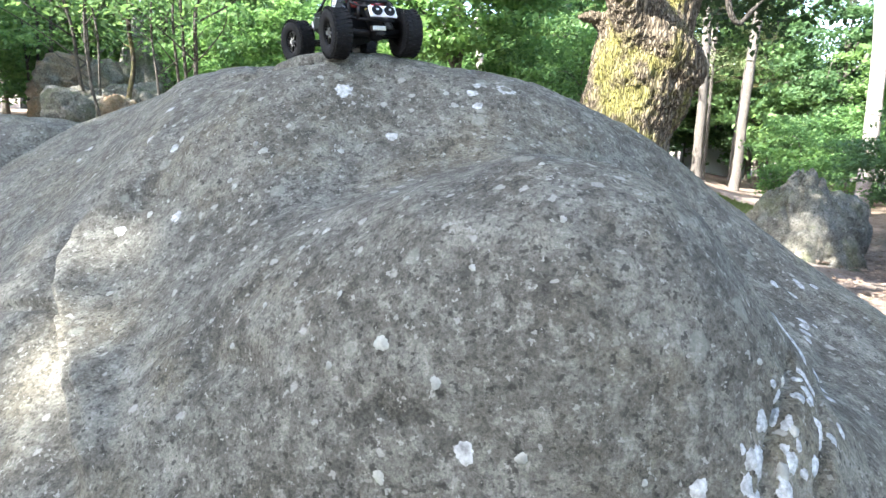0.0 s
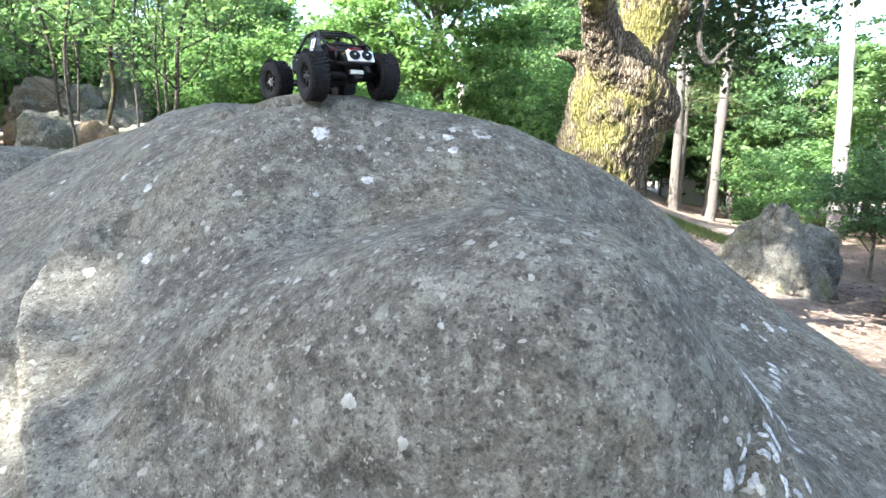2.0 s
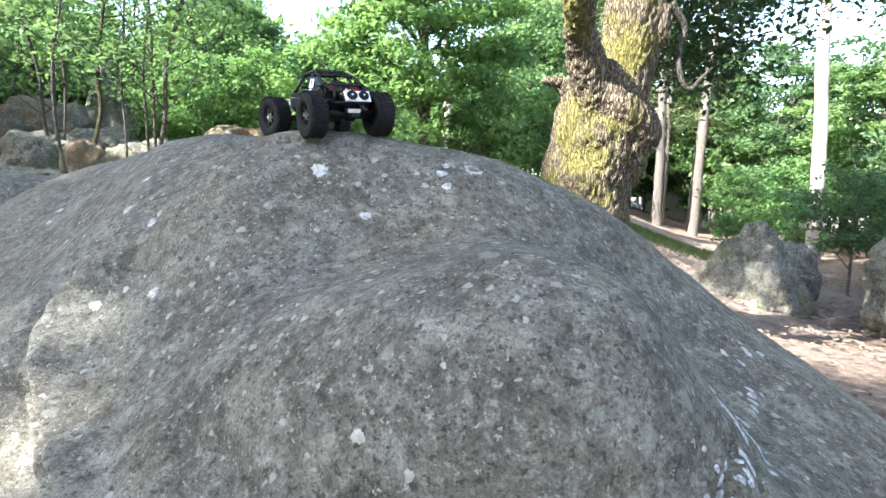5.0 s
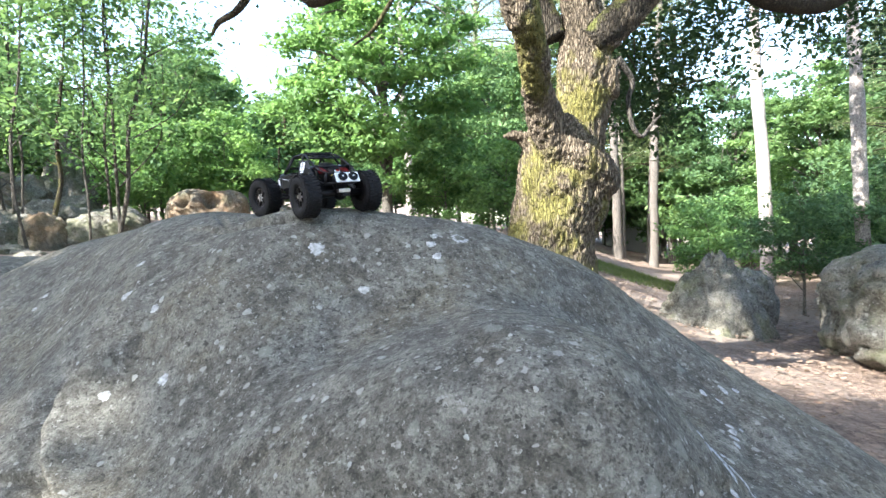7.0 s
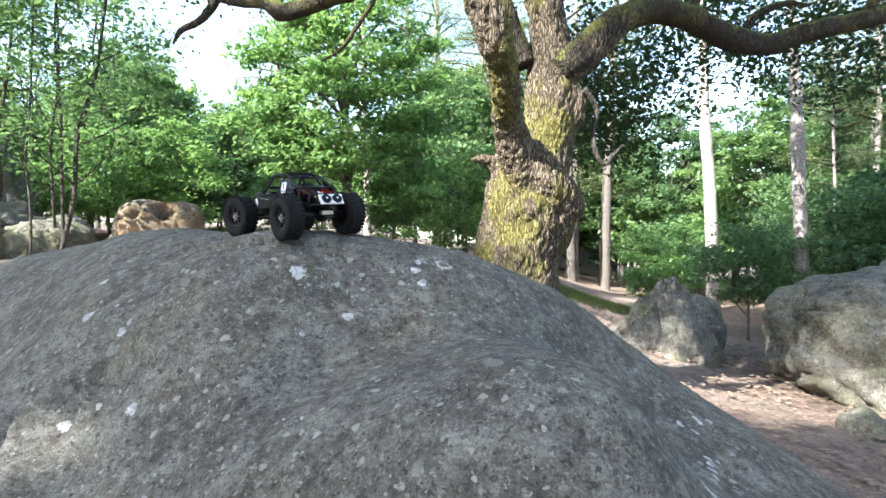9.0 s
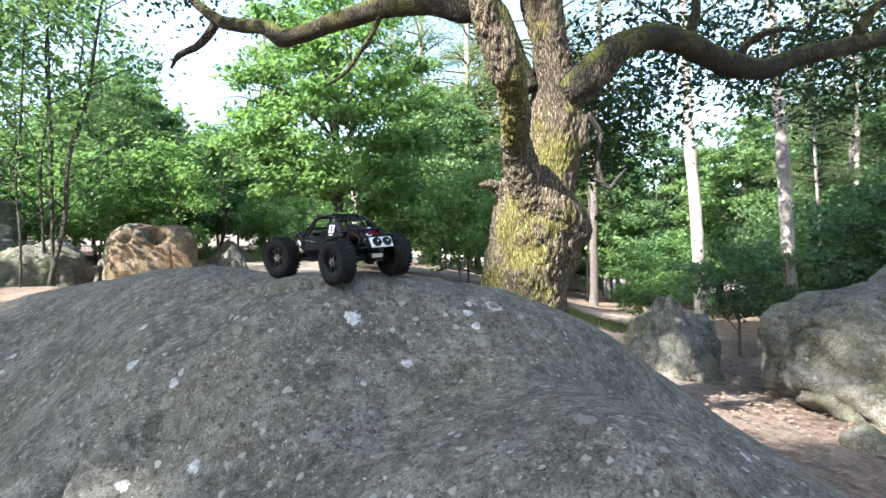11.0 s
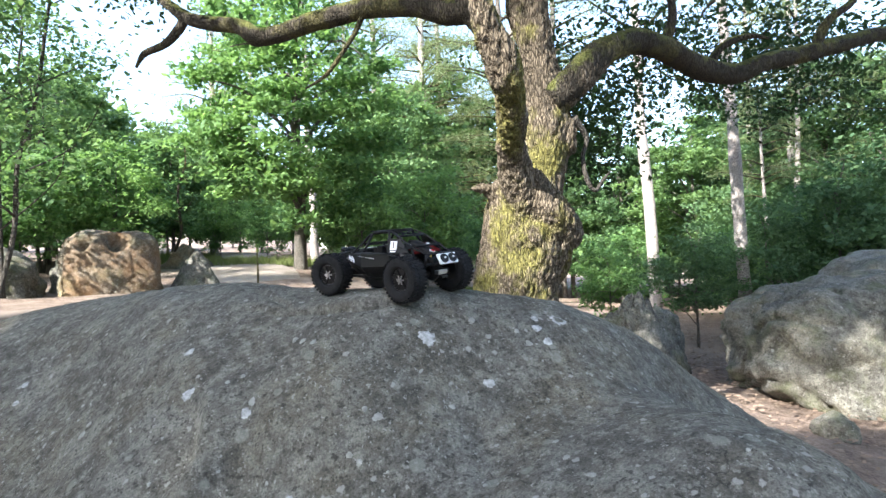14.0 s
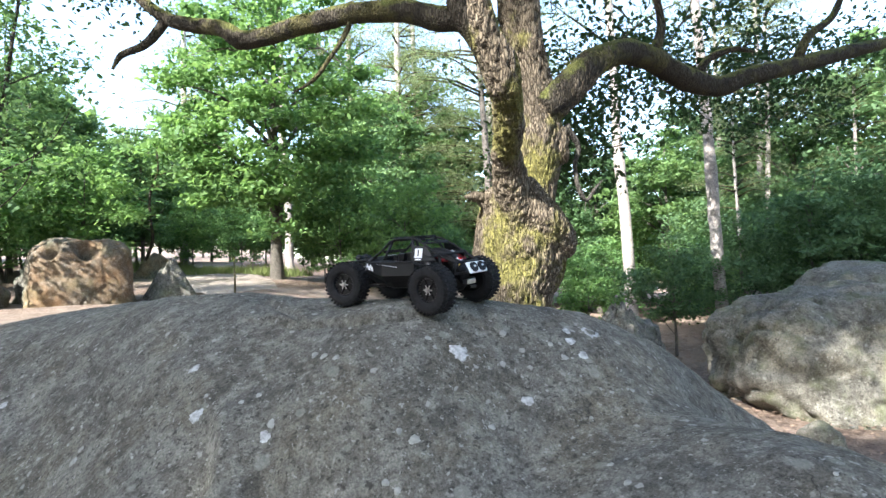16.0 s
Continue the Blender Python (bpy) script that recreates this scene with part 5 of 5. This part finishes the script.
    for y, z in ((0.024, 0.2265), (0.0, 0.2275), (-0.024, 0.2285)):
        part("roof_slat", soft_box((0, y, z), (0.042, 0.0032, 0.0018), 0.0008), TANBAR, car, "tan wooden slat")
    # engine and cockpit gear
    for c, h, m in (((0.0, -0.035, 0.15), (0.03, 0.03, 0.022), BLACK), ((-0.03, 0.0, 0.15), (0.014, 0.012, 0.018), BLACK), ((0.03, 0.0, 0.15), (0.014, 0.012, 0.018), METAL), ((0.035, -0.06, 0.155), (0.012, 0.02, 0.012), SILVER), ((-0.035, -0.055, 0.16), (0.014, 0.014, 0.014), BLACK), ((0.0, 0.03, 0.15), (0.035, 0.01, 0.012), BLACK)):
        part("cockpit_part", soft_box(c, h, 0.004), m, car, "metal and black cockpit fitting")
    part("windscreen_frame", soft_box((0.0, 0.062, 0.175), (0.05, 0.002, 0.006), 0.001), BLACK, car)
    # rear hump, tail lamps
    hump = []
    for k in range(10):
        a = k / 9
        y, z = -0.10 - 0.10 * a, 0.186 - 0.012 * a - 0.055 * a ** 2.2
        hump.append([(-0.02, y, z - 0.05), (0.02, y, z - 0.05), (0.021, y, z - 0.006), (0.014, y, z), (-0.014, y, z), (-0.021, y, z - 0.006)])
    part("tail_hump", loft(hump), BLACK, car, "matt black curved tail", True)
    bm = bmesh.new()
    cyl(bm, (0, -0.182, 0.1445), (0, -0.5, 0.8), 0.009, 0.009, 0.003, 20)
    part("round_badge", bm, WHITE, car, "round white badge")
    bm = bmesh.new()
    cyl(bm, (0, -0.1828, 0.146), (0, -0.5, 0.8), 0.0062, 0.0062, 0.003, 20)
    part("badge_centre", bm, RED, car, "red badge centre")
    for sx in (-1, 1):
        rot = Matrix.Rotation(radians(30), 3, "X")
        part("tail_panel", soft_box((0.041 * sx, -0.14, 0.155), (0.015, 0.030, 0.003), 0.001, rot), RED_DARK, car, "dark red tail panel")
        part("tail_lamp", soft_box((0.041 * sx, -0.128, 0.168), (0.006, 0.005, 0.003), 0.001, rot), SILVER, car, "pale tail lamp")
        part("fender", soft_box((0.066 * sx, -0.13, 0.165), (0.012, 0.03, 0.002), 0.001, Matrix.Rotation(radians(35 * sx), 3, "Y")), BLACK, car, "black rear fender flap")
    # white board with two fans
    tilt = Matrix.Rotation(radians(-25), 3, "X")
    mid_b = Vector((0.004, -0.236, 0.118))
    board = part("fan_board", soft_box(mid_b, (0.040, 0.003, 0.018), 0.0015, tilt), WHITE, car, "white board with two black fans")
    for sx in (-1, 1):
        face = lambda u, v, w: mid_b + tilt @ Vector((0.0185 * sx + u, -w + 0.002, v))
        bm = bmesh.new()
        cyl(bm, face(0, 0, 0.0075), tilt @ Vector((0, -1, 0)), 0.0155, 0.0155, 0.004, 28)
        part("fan", bm, BLACK, board, "round black fan")
        bm = bmesh.new()
        cyl(bm, face(0, 0, 0.011), tilt @ Vector((0, -1, 0)), 0.004, 0.003, 0.003, 12)
        part("fan_hub", bm, SILVER, board, "pale fan hub")
        tubes_part("fan_blades", [straight(tuple(face(0, 0, 0.0098)), tuple(face(0.014 * math.cos(a), 0.014 * math.sin(a), 0.0098)), 0.0012) for a in [k * math.pi * 2 / 7 for k in range(7)]], TUBE, board, "", 4)
    tubes_part("wire", [smooth_path([(-0.035, -0.205, 0.125, 0.0014), (-0.02, -0.2, 0.135, 0.0014), (0.01, -0.195, 0.13, 0.0014), (0.022, -0.2, 0.134, 0.0014), (0.03, -0.205, 0.125, 0.0014)], 4)], YELLOW, car, "yellow wire", 6)
    part("winch", soft_box((0, -0.212, 0.076), (0.02, 0.008, 0.006), 0.001), METAL, car, "grey winch drum")
    part("tow_block", soft_box((0.002, -0.22, 0.062), (0.014, 0.005, 0.004), 0.0015), BLACK, car, "small black block at the tail")
    # nose lamps
    for sx in (-1, 1):
        bm = bmesh.new()
        cyl(bm, (0.014 * sx, 0.2, 0.148), (0, 1, 0.2), 0.012, 0.0135, 0.02, 18)
        part("nose_lamp", bm, BLACK, car, "round black nose lamp", True)
    tubes_part("bumper", [smooth_path([(-0.04, 0.20, 0.12, 0.004), (-0.03, 0.232, 0.118, 0.004), (0.03, 0.232, 0.118, 0.004), (0.04, 0.20, 0.12, 0.004)], 4)], TUBE, car, "black tube bumper")
    # the cage and body sit low between the wheels
    def lower(z):
        return z if z < 0.12 else 0.12 + (z - 0.12) * 0.78

    for ob in car.children:
        if ob.name.startswith("wheel"):
            continue
        for piece in (ob, *ob.children):
            if piece.name.startswith("number") and piece.parent != car:
                loc = piece.matrix_basis.translation.copy()
                piece.matrix_basis = Matrix.Translation((loc.x, loc.y, lower(loc.z))) @ piece.matrix_basis.to_3x3().to_4x4() @ Matrix.Diagonal((1, 0.78, 1, 1))
                continue
            for v in piece.data.vertices:
                v.co.z = lower(v.co.z)


build_car()


# ---- lichen, litter, grass ----
def lichen_patch(place, size, seed, ring=0.0, stretch=1.0):
    r = rng_of(seed)
    _, c, n, _ = MAIN.closest_point_on_mesh(Vector(place))
    t1 = n.cross(Vector((0.1, 1, 0.2))).normalized()
    if stretch > 1:
        t1 = (Vector((0, 0, -1)) + n * n.z).normalized()
    t2 = n.cross(t1)
    t1 = t1 * stretch
    V, Fc = [], []
    k = 44
    ph = r.uniform(0, 6.28, 4)
    wob = [1 + sum(h * math.sin(m * 2 * math.pi * i / k + p) for m, h, p in zip((2, 3, 7, 11), (0.12, 0.10, 0.06, 0.05) if size < 0.015 else (0.12, 0.12, 0.09, 0.08), ph)) for i in range(k)]
    for f in ((ring, 0.8, 1.0) if ring else (0.04, 0.6, 1.0)):
        for i in range(k):
            a = 2 * math.pi * i / k
            rr = size * f * (wob[i] if f > 0.1 else 1)
            _, p, m, _ = MAIN.closest_point_on_mesh(c + t1 * rr * math.cos(a) + t2 * rr * math.sin(a))
            V.append(p + m * (0.003 if f < 1 else 0.0005))
    for j in range(2):
        for i in range(k):
            i2 = (i + 1) % k
            Fc.append((j * k + i, (j + 1) * k + i, (j + 1) * k + i2, j * k + i2))
    if not ring:
        Fc.append(tuple(range(k)))
    mesh_object("lichen_patch", V, Fc, LICHEN_PALE if stretch > 1 else LICHEN_WHITE if size > 0.012 else LICHEN, MAIN, "pale grey crust of lichen")


CROWN_SPOTS = (((-1.704, 2.386, 1.360), 16), ((-1.700, 2.305, 1.311), 14), ((-1.368, 1.919, 1.278), 13), ((-1.054, 1.896, 1.499), 17), ((-1.034, 1.736, 1.407), 21), ((-0.741, 1.684, 1.547), 11), ((-0.916, 1.670, 1.434), 9), ((-0.876, 1.660, 1.453), 9), ((-0.717, 1.655, 1.543), 11), ((-0.034, 1.638, 1.572), 14), ((-0.689, 1.624, 1.539), 10), ((-0.045, 1.598, 1.546), 16), ((-0.458, 1.597, 1.573), 9), ((-0.114, 1.585, 1.541), 9), ((-0.848, 1.577, 1.404), 12), ((-0.862, 1.561, 1.379), 16))
SHOULDER_SPOTS = (((-0.385, 1.560, 1.540), 27), ((-0.028, 1.558, 1.512), 16), ((-0.089, 1.551, 1.510), 11), ((-1.072, 1.508, 1.205), 15), ((-0.240, 1.464, 1.426), 16), ((-0.574, 1.419, 1.398), 8), ((-0.356, 1.410, 1.389), 9), ((-0.856, 1.407, 1.216), 11), ((-0.932, 1.398, 1.171), 17), ((-0.545, 1.397, 1.381), 13), ((-0.619, 1.360, 1.312), 9), ((-0.760, 1.359, 1.219), 19), ((-0.598, 1.339, 1.299), 9), ((-0.859, 1.234, 1.050), 9), ((-0.157, 1.233, 1.325), 8), ((-0.170, 1.155, 1.321), 10))
FRONT_SPOTS = (((-0.862, 1.109, 0.949), 9), ((-0.166, 1.052, 1.320), 11), ((-0.280, 0.998, 1.255), 10), ((-0.317, 0.978, 1.225), 7), ((-0.124, 0.933, 1.318), 6), ((0.110, 0.797, 1.311), 6), ((-0.135, 0.760, 1.135), 13), ((0.375, 0.725, 1.008), 15), ((-0.054, 0.721, 1.098), 9), ((-0.128, 0.718, 0.959), 11), ((-0.013, 0.696, 1.013), 16), ((0.292, 0.690, 0.982), 15), ((0.061, 0.684, 1.018), 9), ((0.218, 0.679, 0.995), 5))
FLANK_SPOTS = (((0.42, 0.72, 1.0), 13), ((0.38, 0.69, 0.96), 15), ((0.45, 0.78, 1.03), 10), ((0.72, 1.25, 1.01), 12), ((0.66, 1.1, 1.03), 11), ((0.80, 1.42, 1.01), 14), ((0.467, 0.804, 1.087), 10), ((0.4, 0.782, 1.128), 6))
for k, (p, mm) in enumerate(CROWN_SPOTS + SHOULDER_SPOTS + FRONT_SPOTS + FLANK_SPOTS):
    lichen_patch(p, 0.9 * mm / 1000, k)
lichen_patch((0.045, 1.645, 1.56), 0.024, 90, 0.62)
rl = rng_of(5)
# runs of pale crust down the cracked flank
FLANK = snapped(((0.83, 1.66, 1.08), (0.84, 1.42, 0.98), (0.68, 1.10, 1.0), (0.50, 0.88, 1.07), (0.43, 0.77, 1.03), (0.40, 0.72, 0.95)))
for k in range(60):
    u = 5 * rl.uniform(0, 1) ** 0.6
    i = min(4, int(u))
    p = [FLANK[i][j] + (u - i) * (FLANK[i + 1][j] - FLANK[i][j]) + rl.normal() * 0.05 for j in range(3)]
    lichen_patch(p, rl.uniform(0.004, 0.012), 400 + k, 0.0, rl.uniform(1.2, 2.3))
for k in range(60):
    a, e = rl.uniform(3.0, 6.1), rl.uniform(0.55, 1.35)
    u = np.array([math.cos(e) * math.cos(a), math.cos(e) * math.sin(a), math.sin(e)])
    lichen_patch(tuple(float(q) for q in HEART + u * rock_radius(u)), rl.uniform(0.0025, 0.006), 100 + k)


def litter():
    r = rng_of(31)
    pts = []
    while len(pts) < 9000:
        x, y = r.uniform(2.0, 10), r.uniform(2.0, 13)
        pts.append((x, y, ground_z(x, y) + 0.03 + 0.02 * r.uniform()))
    V, Fc = leaf_data(np.array(pts), 0.075, r, 0.0, 0.6)
    V = V.reshape(-1, 4, 3)
    c = V.mean(1, keepdims=True)
    V = c + (V - c) * (1, 1, 0.3)
    ob = numpy_mesh("leaf_litter", V.reshape(-1, 3), Fc, LITTER)
    tagged(ob, "dry brown fallen leaves strewn over the ground", "leaf litter", kind="stuff")


def grass(name, cx, cy, rx, ry, n, mat, h, seed, label):
    r = rng_of(seed)
    a, d = r.uniform(0, 2 * np.pi, n), np.sqrt(r.uniform(0, 1, n))
    x, y = cx + rx * d * np.cos(a), cy + ry * d * np.sin(a)
    V, Fc = [], []
    for i in range(n):
        z = ground_z(x[i], y[i])
        w, t, L = 0.012, r.uniform(0, 6.28), h * r.uniform(0.5, 1.3)
        dx, dy = w * math.cos(t), w * math.sin(t)
        lx, ly = r.normal() * L * 0.35, r.normal() * L * 0.35
        b = len(V)
        V += [(x[i] - dx, y[i] - dy, z), (x[i] + dx, y[i] + dy, z), (x[i] + lx, y[i] + ly, z + L)]
        Fc.append((b, b + 1, b + 2))
    ob = numpy_mesh(name, np.array(V), np.array(Fc), mat)
    tagged(ob, label, "grass", kind="stuff")


LITTER = leaf_material("dry_leaf", (0.10, 0.066, 0.047), (0.36, 0.27, 0.205), 0.1)
GRASS = leaf_material("grass_blade", (0.08, 0.12, 0.035), (0.21, 0.24, 0.09), 0.3)
litter()
grass("grass", 4.8, 13.2, 1.8, 1.6, 5000, GRASS, 0.10, 61, "short sunlit grass under the trees")
grass("grass", -1.9, 15.8, 2.0, 1.0, 2600, GRASS, 0.2, 62, "tall light green grass beside the path")
grass("grass", -4.6, 17.5, 1.5, 1.5, 2500, GRASS, 0.3, 63, "tall light green grass beside the path")

# a stake by the path, a made-up pale hut for a far bright patch
stake = thing("wooden_stake", (-1.45, 9.6, ground_z(-1.45, 9.6)), "thin dark wooden stake in the ground", "stake")
tubes_part("stake_post", [[(0, 0, -0.2, 0.018), (0.01, 0, 0.25, 0.017), (0.0, 0.01, 0.62, 0.012)]], BARK_LIMB, stake)
hut = thing("hut", (12.2, 33.0, ground_z(12.2, 33.0)), "small pale hut made up for a bright patch far off between the trees", "hut", rz=-20)
part("wall", soft_box((0, 0, 1.0), (1.6, 1.2, 1.2), 0.02), WHITE, hut, "pale wall")
part("roof", loft([[(-1.8, -1.4, 2.2), (1.8, -1.4, 2.2), (1.8, 0, 2.8), (-1.8, 0, 2.8)], [(-1.8, 1.4, 2.2), (1.8, 1.4, 2.2), (1.8, 0.02, 2.84), (-1.8, 0.02, 2.84)]]), STONE_PALE, hut, "grey roof")
